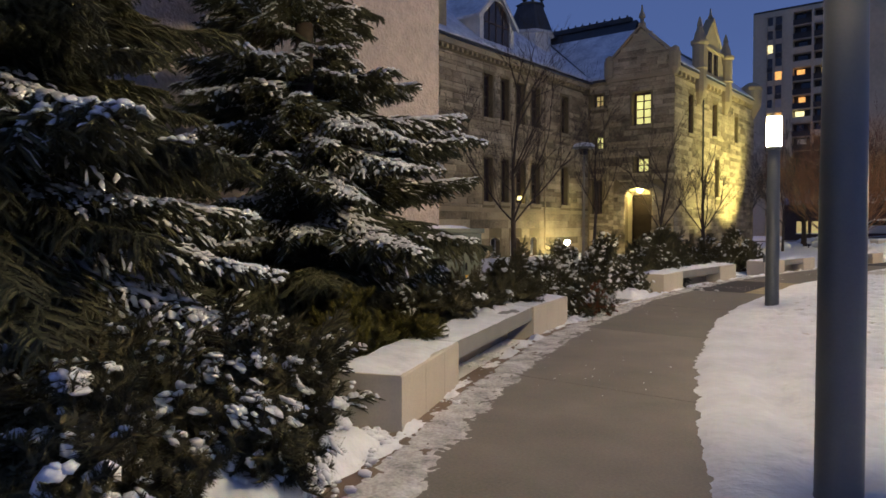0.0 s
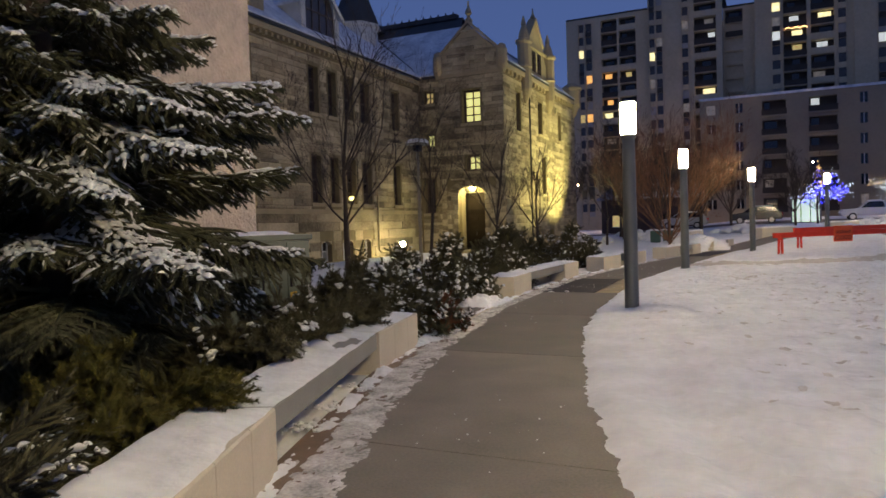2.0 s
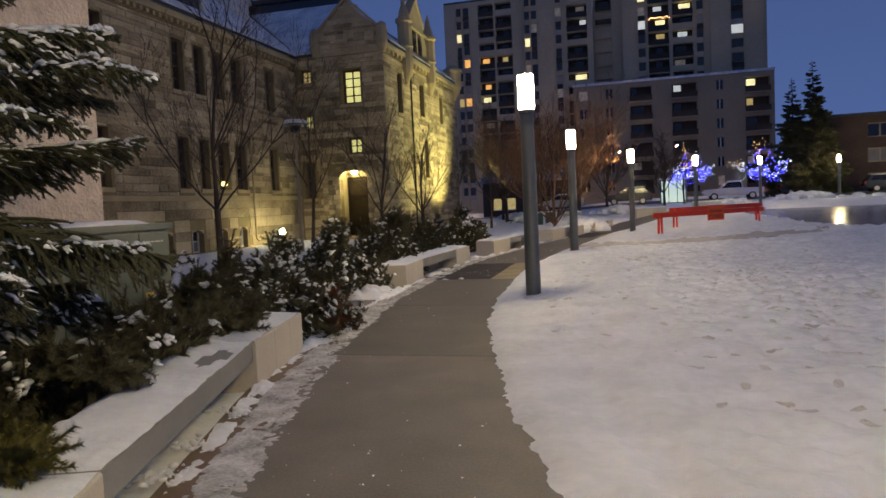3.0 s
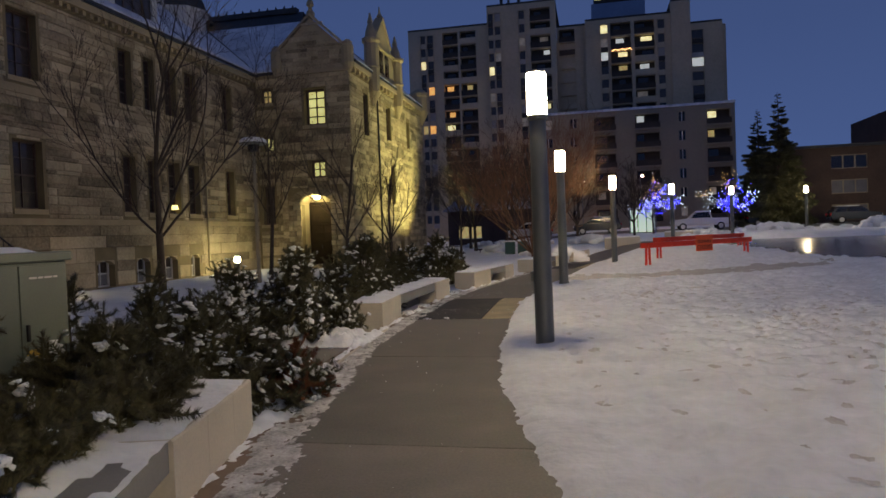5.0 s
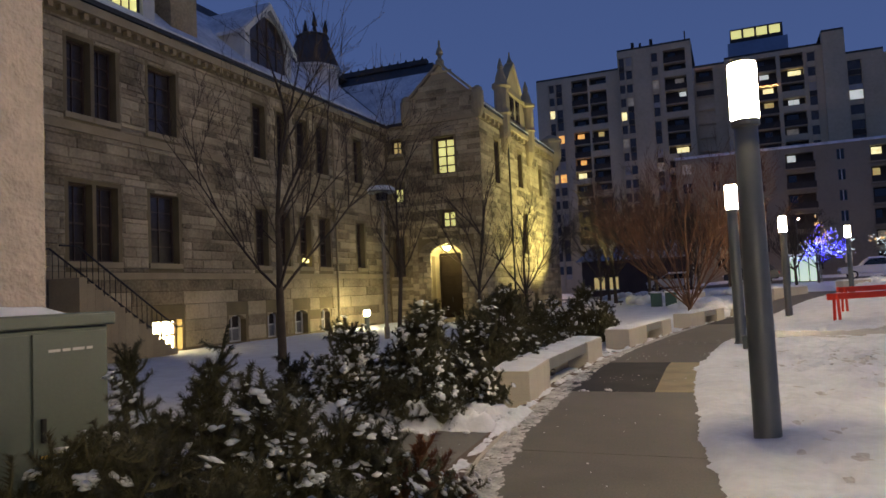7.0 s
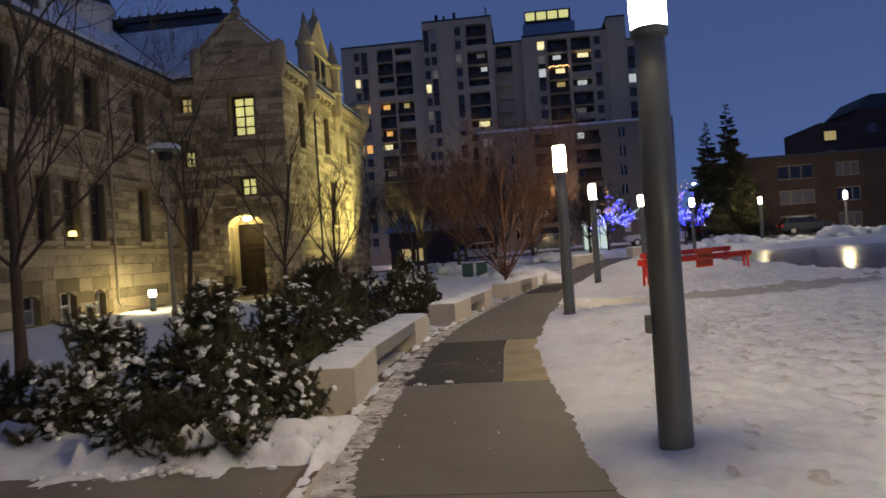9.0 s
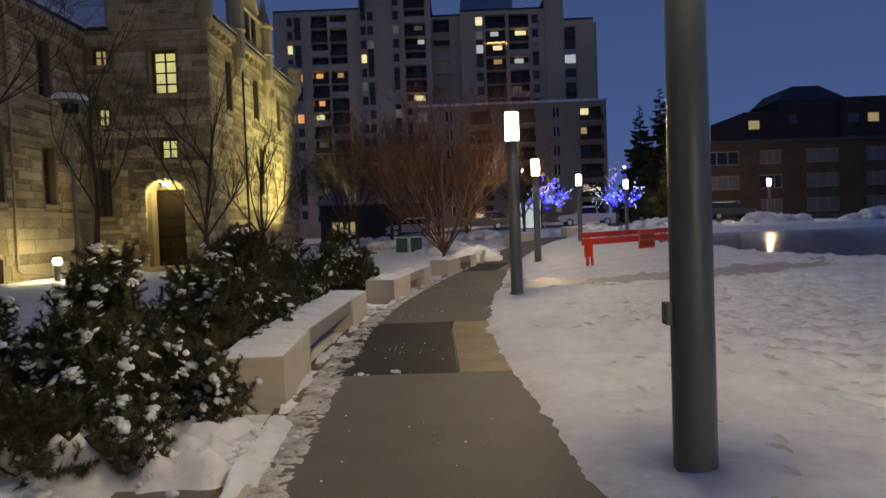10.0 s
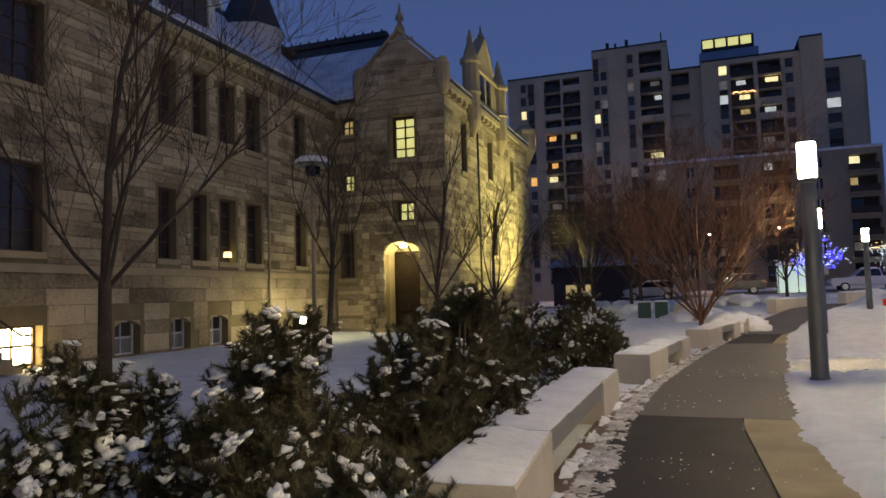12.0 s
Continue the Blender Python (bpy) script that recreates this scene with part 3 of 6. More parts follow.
part("snow_cap", lathe(bmesh.new(), [(0.54, 5.69), (0.53, 5.78), (0.4, 5.88), (0.15, 5.92)], sides=20), SNOW, old, "cushion of snow", smooth=True)


# ---- barricades on the snow ----
def barricade(x0, y0, x1, y1, h, sign):
    length = math.hypot(x1 - x0, y1 - y0)
    b = thing("barricade", "orange-red wooden barricade standing on the snow" + (" with a closed sign" if sign else ""), "barricade", x0, y0, 0, "barricades by the rink", rz=math.degrees(math.atan2(y1 - y0, x1 - x0)))
    part("rail", boxm(-0.25, -0.045, h - 0.2, length + 0.25, 0.045, h, bevel=0.01), REDPAINT, b)
    for lx in (0.1, length - 0.1):
        for s in (-1, 1):
            bm = bmesh.new()
            extrude(bm, [(lx - 0.05, s * 0.05, h - 0.06), (lx + 0.05, s * 0.05, h - 0.06), (lx + 0.045, s * 0.08, -0.05), (lx - 0.045, s * 0.08, -0.05)], (0, s * 0.04, 0))
            part("leg", bm, REDPAINT, b)
    return b


g = barricade(-1.25, 33.55, 3.2, 37.7, 1.0, True)
barricade(-0.4, 38.5, 4.0, 43.2, 1.1, False)


def words(text, size, parent, m, material, label=""):
    c = bpy.data.curves.new("lettering", "FONT")
    c.body, c.size, c.align_x, c.align_y, c.extrude = text, size, "CENTER", "CENTER", 0.002
    o = new("lettering", c)
    me = bpy.data.meshes.new_from_object(o)
    bpy.data.objects.remove(o)
    me.materials.clear()
    me.materials.append(material)
    o = new("lettering", me)
    o.parent = parent
    o.matrix_basis = m
    return o


board = part("sign_board", boxm(2.75, -0.085, 0.55, 3.75, -0.06, 1.2, bevel=0.008), SIGNFACE, g, "orange notice board")
words("SIDEWALK", 0.17, board, pose(3.25, -0.09, 0.93, 90, 0, 0), SIGNINK)
words("CLOSED", 0.24, board, pose(3.25, -0.09, 0.70, 90, 0, 0), SIGNINK)

# ---- utility cabinet ----
cab = thing("utility_cabinet", "grey-green metal utility cabinet with snow on top", "cabinet", -8.08, 11.73, 0, rz=-4)
part("body", boxm(-1.2, -2.3, 0, 0, 0, 1.55, bevel=0.012), CABINET, cab)
part("lid", boxm(-1.24, -2.34, 1.552, 0.04, 0.04, 1.64, bevel=0.015), CABINET, cab)
for y0, y1 in ((-0.54, -0.03), (-1.13, -0.56), (-1.72, -1.15), (-2.27, -1.74)):
    d = part("door", boxm(0.002, y0, 0.12, 0.018, y1, 1.52, bevel=0.004), CABINET, cab)
    part("handle", boxm(0.019, y0 + 0.04, 0.85, 0.045, y0 + 0.07, 1.0, bevel=0.006), IRON, d, "dark handle")
for i, (ya, yb) in enumerate(((-0.44, -0.36), (-0.345, -0.29), (-0.275, -0.19), (-0.175, -0.13))):
    part("label_bar", boxm(0.0185, ya, 1.40, 0.0205, yb, 1.418), WHITEP, cab, "small white lettering strip")
sticker = part("sticker", boxm(0.0185, -0.5, 0.6, 0.021, -0.36, 0.77), mat("yellow_sticker", (0.75, 0.45, 0.06), 0.5, var=0.1, bump=0), cab, "yellow warning sticker")
part("symbol", lathe(bmesh.new(), [(0.045, 0.0), (0.045, 0.002)], sides=14), SIGNINK, sticker).matrix_basis = pose(0.0215, -0.43, 0.665, 0, 90, 0)
part("plinth", boxm(-1.25, -2.35, -0.1, 0.05, 0.05, -0.002), CAST, cab)
bm = bmesh.new()
rows = [[bm.verts.new((-1.15 + 1.08 * i / 10, -2.25 + 2.0 * j / 20, 1.641 + (0 if i in (0, 10) or j in (0, 20) else 0.055 + 0.012 * noise.noise(Vector((i * 0.5, j * 0.5, 0)))))) for i in range(11)] for j in range(21)]
for a, c in zip(rows, rows[1:]):
    for i in range(10):
        bm.faces.new((a[i], a[i + 1], c[i + 1], c[i]))
part("snow", bm, SNOW, cab, "even layer of snow", smooth=True)

# ---- the stone building ----
def wall(name, parent, along, plane, inward, u0, u1, z0, z1, holes, material, thick=0.5, top=None):
    """An upright wall with real openings. along: the axis that it runs on; plane: its face; inward: which way its thickness goes."""
    us = sorted({u0, u1, *[h[0] for h in holes], *[h[1] for h in holes]})
    zs = sorted({z0, z1, *[h[2] for h in holes], *[h[3] for h in holes]})

    def solid(i, j):
        if not (0 <= i < len(us) - 1 and 0 <= j < len(zs) - 1):
            return False
        u, z = (us[i] + us[i + 1]) / 2, (zs[j] + zs[j + 1]) / 2
        return not any(a < u < b and c < z < d for a, b, c, d in holes)

    def at(u, z, d):
        v = plane + inward * d
        return (v, u, z) if along == "y" else (u, v, z)

    bm = bmesh.new()
    for i in range(len(us) - 1):
        for j in range(len(zs) - 1):
            if solid(i, j):
                a, b, c, d = us[i], us[i + 1], zs[j], zs[j + 1]
                poly(bm, [at(a, c, 0), at(b, c, 0), at(b, d, 0), at(a, d, 0)])
                poly(bm, [at(a, c, thick), at(a, d, thick), at(b, d, thick), at(b, c, thick)])
                for ii, jj, p, q in ((i - 1, j, (a, c), (a, d)), (i + 1, j, (b, d), (b, c)), (i, j - 1, (b, c), (a, c)), (i, j + 1, (a, d), (b, d))):
                    if not solid(ii, jj):
                        poly(bm, [at(*p, 0), at(*q, 0), at(*q, thick), at(*p, thick)])
    bmesh.ops.remove_doubles(bm, verts=bm.verts, dist=0.0005)
    bmesh.ops.recalc_face_normals(bm, faces=bm.faces)
    return part(name, bm, material, parent)


def window(parent, along, plane, inward, hole, lit=None, cols=1, rows=2, sill=True, frame_mat=WOODW, deep=0.2, meeting=True, heavy=1.0):
    """A sash window in an opening: frame, glazing bars, panes, sill; a lit blind where the room is lit."""
    a, b, c, d = hole
    w = new("window")
    w.parent = parent

    def bx(u0, u1, z0, z1, d0, d1):
        p0, p1 = sorted((plane + inward * d0, plane + inward * d1))
        return boxm(p0, u0, z0, p1, u1, z1) if along == "y" else boxm(u0, p0, z0, u1, p1, z1)

    f = 0.07 * heavy
    bm = bmesh.new()
    for piece in ((a, a + f, c, d), (b - f, b, c, d), (a + f, b - f, d - f, d), (a + f, b - f, c, c + f)):
        tmp = bx(*piece, deep, deep + 0.09)
        me = bpy.data.meshes.new("tmp")
        tmp.to_mesh(me)
        tmp.free()
        bm.from_mesh(me)
        bpy.data.meshes.remove(me)
    bars = [(a + (b - a) * i / cols - 0.022 * heavy, a + (b - a) * i / cols + 0.022 * heavy, c + f, d - f) for i in range(1, cols)]
    bars += [(a + f, b - f, c + (d - c) * j / rows - (0.035 if meeting and 2 * j == rows else 0.018 * heavy), c + (d - c) * j / rows + (0.035 if meeting and 2 * j == rows else 0.018 * heavy)) for j in range(1, rows)]
    for k, piece in enumerate(bars):
        part("glazing_bar", bx(*piece, deep + 0.015 + 0.002 * (k >= cols - 1), deep + 0.06), frame_mat, w)
    part("frame", bm, frame_mat, w)
    if lit:
        part("blind", bx(a + f, b - f, c + f, d - f, deep + 0.1, deep + 0.115), lit, w, "lit from inside")
    else:
        part("pane", bx(a + f, b - f, c + f, d - f, deep + 0.065, deep + 0.075), DIMPANE, w)
    if sill:
        part("sill", bx(a - 0.12, b + 0.12, c - 0.2, c - 0.004, -0.07, 0.2), TRIMSTONE, w)
    return w


LITBASE = mat("bright_basement_window", (1.0, 0.74, 0.34), 0.8, var=0.12, scale=2.2, fine=9, bump=0, glow=24.0)
hall = thing("stone_building", "large old sandstone building with snowy roofs, gables and lit doorway", "building", -22, 43, 0)
hall.matrix_basis = Matrix.Identity(4)
WX, FY, RY, EX = -23.6, 46.0, 46.4, -17.2
west_up = [(24.1, 25.0), (25.15, 26.05), (27.5, 28.9), (33.55, 34.45), (35.35, 36.15), (36.95, 37.95), (38.7, 39.75), (42.55, 43.45)]
west_holes = [(a, c, 8.0, 10.5) for a, c in west_up] + [(a, c, 3.15, 5.72) for a, c in west_up] + [(a, c, -0.1, 1.05) for a, c in ((27.5, 28.95), (31.6, 32.7), (34.2, 35.2), (36.3, 37.4), (38.6, 39.4))]
west_wall = wall("wall", hall, "y", WX, -1, 5, RY + 0.5, -0.5, 11.75, west_holes, MORTAR)
for h in west_holes:
    base = h[2] < 1
    win = window(hall, "y", WX, -1, h, LITBASE if base and h[0] == 27.5 else None, cols=2, rows=2 if base else 4, sill=not base, frame_mat=WHITEP if base and h[0] > 30 else WOODW, deep=0.3)
    if base and h[0] > 30:
        part("half_curtain", boxm(WX - 0.36, h[0] + 0.1, h[2] + 0.09, WX - 0.345, h[1] - 0.1, h[2] + 0.55), SLABGREY, win, "white half curtain behind the lower panes")
    if base and h[0] > 30:
        ym, hw, top = (h[0] + h[1]) / 2, (h[1] - h[0]) / 2 - 0.002, h[3] - 0.002
        for q in range(6):
            u0, u1 = -1 + q / 3, -1 + (q + 1) / 3
            drop0, drop1 = 0.2 * u0 * u0, 0.2 * u1 * u1
            if max(drop0, drop1) > 0.01:
                part("arch_stone", extrude(bmesh.new(), [(WX - 0.002, ym + hw * u0, top), (WX - 0.002, ym + hw * u1, top), (WX - 0.002, ym + hw * u1, top - drop1), (WX - 0.002, ym + hw * u0, top - drop0)], (-0.25, 0, 0)), TRIMSTONE, hall)
wlamp = thing("desk_lamp", "small lit lamp with pale shade standing inside a dark window", "lamp", WX - 0.14, 37.6, 3.16)
part("foot", lathe(bmesh.new(), [(0.06, 0.0), (0.06, 0.02), (0.012, 0.03), (0.012, 0.2)], sides=10), IRON, wlamp)
part("shade", lathe(bmesh.new(), [(0.17, 0.201), (0.14, 0.42)], sides=12), mat("lamp_shade_glow", (1.0, 0.8, 0.3), 0.7, var=0.1, bump=0, glow=2.2), wlamp, "glowing yellow shade")
rec_holes = [(-23.25, -22.45, 10.15, 11.05), (-23.2, -22.45, 7.15, 8.1), (-23.3, -22.5, 2.6, 5.0)]
rec_wall = wall("wall", hall, "x", RY, 1, WX + 0.002, -21.83, -0.5, 11.9, rec_holes, MORTAR)
for h, lit in zip(rec_holes, (LITSOFT, LITW, None)):
    window(hall, "x", RY, 1, h, lit, cols=2, rows=2, heavy=1.5, deep=0.38)
bay_holes = [(-20.14, -18.82, 8.53, 10.75), (-19.95, -18.95, 5.32, 6.41), (-20.58, -18.66, 0.02, 4.42)]
bay_wall = wall("wall", hall, "x", FY, 1, -21.83, EX - 0.002, -0.5, 12.4, bay_holes, MORTAR)
for h, cols, rows in zip(bay_holes[:2], (2, 2), (4, 2)):
    window(hall, "x", FY, 1, h, LITW, cols=cols, rows=rows, meeting=True, heavy=2.0, deep=0.42)
part("wall", extrude(bmesh.new(), [(-21.83, FY + 0.502, 12.4), (-21.83, RY + 0.6, 12.4), (-21.83, RY + 0.6, -0.3), (-21.83, FY + 0.502, -0.3)], (0.4, 0, 0)), MORTAR, hall)
flank_holes = [(48.6, 49.5, 8.1, 10.8), (53.6, 54.6, 8.4, 10.8), (54.3, 55.2, 3.9, 6.7), (59.0, 59.8, 8.4, 10.5), (49.0, 49.8, 0.1, 1.2), (52.5, 53.4, 0.1, 1.2), (56.2, 57.0, 0.1, 1.2)]
flank_wall = wall("wall", hall, "y", EX, -1, FY, 64.4, -0.5, 12.3, flank_holes, MORTAR)
for h in flank_holes:
    window(hall, "y", EX, -1, h, None, cols=2, rows=4 if h[3] - h[2] > 1.5 else 2, sill=h[3] - h[2] > 1.5)
part("wall", boxm(-40, 63.9, -0.3, EX - 0.52, 64.4, 12.2), MORTAR, hall)
part("wall", boxm(-40, 5, -0.3, -39.5, 63.8, 11.7), MORTAR, hall)
part("wall", boxm(-39.4, 5.0, -0.3, WX - 0.52, 5.5, 11.7), MORTAR, hall)

# gable of the bay, with coping, kneelers and finial
AX = -19.55
part("gable", extrude(bmesh.new(), [(-21.83, FY, 12.402), (EX, FY, 12.402), (EX, FY, 12.8), (AX, FY, 15.0), (-21.83, FY, 12.9)], (0, 0.5, 0)), TRIMSTONE, hall)
for xa, za, xb, zb in ((-21.95, 12.9, AX, 15.1), (EX + 0.12, 12.8, AX, 15.1)):
    part("coping", extrude(bmesh.new(), [(xa, FY - 0.1, za), (xb, FY - 0.1, zb), (xb, FY - 0.1, zb + 0.18), (xa, FY - 0.1, za + 0.18)], (0, 0.75, 0)), TRIMSTONE, hall)
for x in (-21.83, EX - 0.05):
    part("kneeler", lathe(bmesh.new(), [(0.2, 11.6), (0.38, 12.1), (0.38, 13.1), (0.3, 13.2), (0.3, 13.35), (0.1, 13.5)], x, FY + 0.1, 10), TRIMSTONE, hall)
part("finial", lathe(bmesh.new(), [(0.26, 15.1), (0.26, 15.35), (0.12, 15.5), (0.12, 15.7), (0.23, 15.78), (0.2, 15.95), (0.08, 16.2), (0.05, 16.6)], AX, FY + 0.2, 10), TRIMSTONE, hall)
for z, pr in ((7.3, 0.05), (11.65, 0.12)):
    part("string_course", boxm(-21.89, FY - pr, z, EX + pr, FY - 0.002, z + 0.22), TRIMSTONE, hall)
part("string_course", boxm(WX + 0.002, 5, 2.55, WX + 0.1, RY - 0.1, 2.8), TRIMSTONE, hall)
part("string_course", boxm(WX + 0.002, 5, 7.4, WX + 0.08, RY - 0.1, 7.7), TRIMSTONE, hall)
part("cornice", boxm(WX + 0.002, 5, 11.4, WX + 0.32, RY - 0.3, 11.7), TRIMSTONE, hall)
part("cornice", boxm(EX + 0.002, FY + 0.3, 11.9, EX + 0.28, 64.3, 12.2), TRIMSTONE, hall)
for i in range(54):
    y = 22 + i * 0.44
    part("corbel", boxm(WX + 0.002, y, 11.2, WX + 0.2, y + 0.17, 11.398), TRIMSTONE, hall)
for i in range(21):
    part("corbel", boxm(EX + 0.002, FY + 0.5 + i * 0.82, 11.6, EX + 0.22, FY + 0.78 + i * 0.82, 11.898), TRIMSTONE, hall)

# doorway: a deep arched porch, rusticated surround, door, lamp
DX, DZ, RISE, HALF = -19.62, 3.72, 0.6, 0.955
arch = [(DX - HALF, -0.1), (DX - HALF, DZ)] + [(DX - HALF * math.cos(t), DZ + RISE * math.sin(t)) for t in [math.pi * k / 12 for k in range(1, 12)]] + [(DX + HALF, DZ), (DX + HALF, -0.1)]
outer = [(DX - 1.8, -0.1), (DX - 1.8, DZ)] + [(DX - 1.8 * math.cos(t), DZ + (RISE + 0.42) * math.sin(t)) for t in [math.pi * k / 12 for k in range(1, 12)]] + [(DX + 1.75, DZ), (DX + 1.75, -0.1)]


def mix(p, r, s):
    return (p[0] + (r[0] - p[0]) * s, p[1] + (r[1] - p[1]) * s)


for i in range(len(arch) - 1):
    jamb = i in (0, len(arch) - 2)
    cuts = 12 if jamb else 1
    for q in range(cuts):
        s0, s1 = q / cuts, (q + (0.96 if jamb else 0.985)) / cuts
        p0, p1 = mix(arch[i], arch[i + 1], s0), mix(arch[i], arch[i + 1], s1)
        o0, o1 = mix(outer[i], outer[i + 1], s0), mix(outer[i], outer[i + 1], s1)
        split = rng.uniform(0.35, 0.7) if jamb else 1.0
        for u0, u1 in ((0.0, split - 0.01), (split + 0.01, 1.0)) if jamb else ((0.0, 1.0),):
            ring = [mix(p0, o0, u0), mix(p1, o1, u0), mix(p1, o1, u1), mix(p0, o0, u1)]
            cx, cz = sum(k[0] for k in ring) / 4, sum(k[1] for k in ring) / 4
            pr = rng.uniform(0.07, 0.2)
            rows = []
            for o, shrink in ((0.003, 1.0), (pr * 0.6, 0.97), (pr, rng.uniform(0.7, 0.86))):
                rows.append([(cx + (x - cx) * shrink, FY - o - (rng.uniform(-0.02, 0.02) if o == pr else 0), cz + (z - cz) * shrink) for x, z in ring])
            part("arch_stone", tube_rings(bmesh.new(), rows), STONE, hall)
spandrel = bmesh.new()
for k in range(12):
    t0, t1 = math.pi * k / 12, math.pi * (k + 1) / 12
    q = [(DX - (HALF - 0.002) * math.cos(t), FY + 0.01, DZ + RISE * math.sin(t)) for t in (t0, t1)]
    extrude(spandrel, [q[0], q[1], (q[1][0], FY + 0.01, 4.44), (q[0][0], FY + 0.01, 4.44)], (0, 1.25, 0))
bmesh.ops.remove_doubles(spandrel, verts=spandrel.verts, dist=0.002)
part("porch_vault", spandrel, TRIMSTONE, hall)
for x0, x1 in ((DX - 1.25, DX - HALF - 0.005), (DX + HALF + 0.005, DX + 1.25)):
    part("porch_side", boxm(x0, FY + 0.51, -0.1, x1, FY + 1.3, 4.3), TRIMSTONE, hall)
part("porch_back", boxm(DX - 1.2, FY + 1.31, -0.1, DX + 1.2, FY + 1.6, 4.6), TRIMSTONE, hall)
part("porch_floor", boxm(DX - 1.2, FY - 0.9, -0.3, DX + 1.2, FY + 1.3, 0.02), TRIMSTONE, hall)
door = part("door", boxm(DX - HALF + 0.09, FY + 1.22, 0.025, DX + HALF - 0.09, FY + 1.285, 3.72), DOORWOOD, hall, "brown panelled wooden double door with panelled transom, shut")
for x0, x1 in ((DX - HALF + 0.01, DX - HALF + 0.085), (DX + HALF - 0.085, DX + HALF - 0.01)):
    part("door_frame", boxm(x0, FY + 1.16, 0.025, x1, FY + 1.28, 3.9), DOORWOOD, door)
part("door_frame", boxm(DX - HALF + 0.09, FY + 1.16, 3.725, DX + HALF - 0.09, FY + 1.28, 3.9), DOORWOOD, door)
for z0, z1 in ((0.16, 0.72), (0.82, 1.38), (1.48, 1.9), (2.0, 2.42)):
    for x0, x1 in ((DX - 0.8, DX - 0.06), (DX + 0.06, DX + 0.8)):
        part("door_panel", boxm(x0, FY + 1.19, z0, x1, FY + 1.217, z1, bevel=0.012), DOORWOOD, door)
part("transom_rail", boxm(DX - 0.84, FY + 1.17, 2.5, DX + 0.84, FY + 1.216, 2.62, bevel=0.012), DOORWOOD, door)
part("transom_panel", boxm(DX - 0.8, FY + 1.195, 2.7, DX + 0.8, FY + 1.217, 3.62, bevel=0.015), DOORWOOD, door, "plain wooden transom panel")
part("handle", boxm(DX - 0.2, FY + 1.12, 1.0, DX - 0.16, FY + 1.188, 1.25), IRON, door, "dark metal handle")
PORCHGLOW = mat("porch_lamp_glass", (1.0, 0.88, 0.40), 0.5, var=0.03, bump=0, glow=200)
plamp = thing("porch_lamp", "flush round lamp glowing under the arch of the doorway", "lamp", DX, FY + 0.18, 4.1)
part("base", lathe(bmesh.new(), [(0.2, 0.12), (0.2, 0.16)]), IRON, plamp)
part("globe", lathe(bmesh.new(), [(0.1, -0.06), (0.17, 0.0), (0.19, 0.08), (0.18, 0.118)]), PORCHGLOW, plamp)

# roofs
ROOFSNOW = mat("snow_on_slates", (0.62, 0.64, 0.68), 0.9, var=0.35, scale=0.9, fine=5, bump=0.5, dist=0.05, other=(0.8, 0.81, 0.84))


def roof_plane(pts, thick, material, name="roof"):
    return part(name, extrude(bmesh.new(), pts, (0, 0, -thick)), material, hall)


roof_plane([(WX + 0.36, 5, 11.88), (WX + 0.36, 47, 11.88), (-29.2, 47, 17.3), (-29.2, 5, 17.3)], 0.14, DARKROOF)
roof_plane([(WX + 0.38, 5, 11.97), (WX + 0.38, 46.2, 11.97), (-27.9, 46.2, 16.12), (-27.9, 5, 16.12)], 0.07, ROOFSNOW, "roof_snow")
roof_plane([(-29.2, 5, 17.3), (-29.2, 64, 17.3), (-39.9, 64, 11.7), (-39.9, 5, 11.7)], 0.14, DARKROOF)
roof_plane([(-30, RY - 0.2, 11.95), (-20.6, RY - 0.2, 11.95), (-22.6, 52.4, 17.6), (-30, 52.4, 17.6)], 0.14, DARKROOF)
roof_plane([(-30, RY - 0.25, 12.04), (-20.6, RY - 0.25, 12.04), (-21.7, 50.9, 16.43), (-30, 50.9, 16.43)], 0.06, ROOFSNOW, "roof_snow")
roof_plane([(-30, 52.4, 17.6), (-22.6, 52.4, 17.6), (-20.6, 64.3, 12.0), (-30, 64.3, 12.0)], 0.14, DARKROOF)
part("ridge_crest", boxm(-31.0, 52.1, 17.5, -23.0, 52.6, 17.85), DARKROOF, hall)
for i in range(12):
    part("crest_spike", lathe(bmesh.new(), [(0.05, 17.85), (0.09, 17.95), (0.02, 18.12)], -30.4 + i * 0.64, 52.35, 6), DARKROOF, hall)
roof_plane([(-21.7, FY + 0.5, 12.8), (AX, FY + 0.5, 14.8), (AX, 64.2, 14.8), (-21.7, 64.2, 12.8)], 0.14, DARKROOF)
roof_plane([(EX + 0.3, FY + 0.5, 12.35), (AX, FY + 0.5, 14.8), (AX, 64.2, 14.8), (EX + 0.3, 64.2, 12.35)], 0.14, DARKROOF)
roof_plane([(EX + 0.32, FY + 0.55, 12.43), (-18.8, FY + 0.55, 14.12), (-18.8, 64.1, 14.12), (EX + 0.32, 64.1, 12.43)], 0.06, ROOFSNOW, "roof_snow")

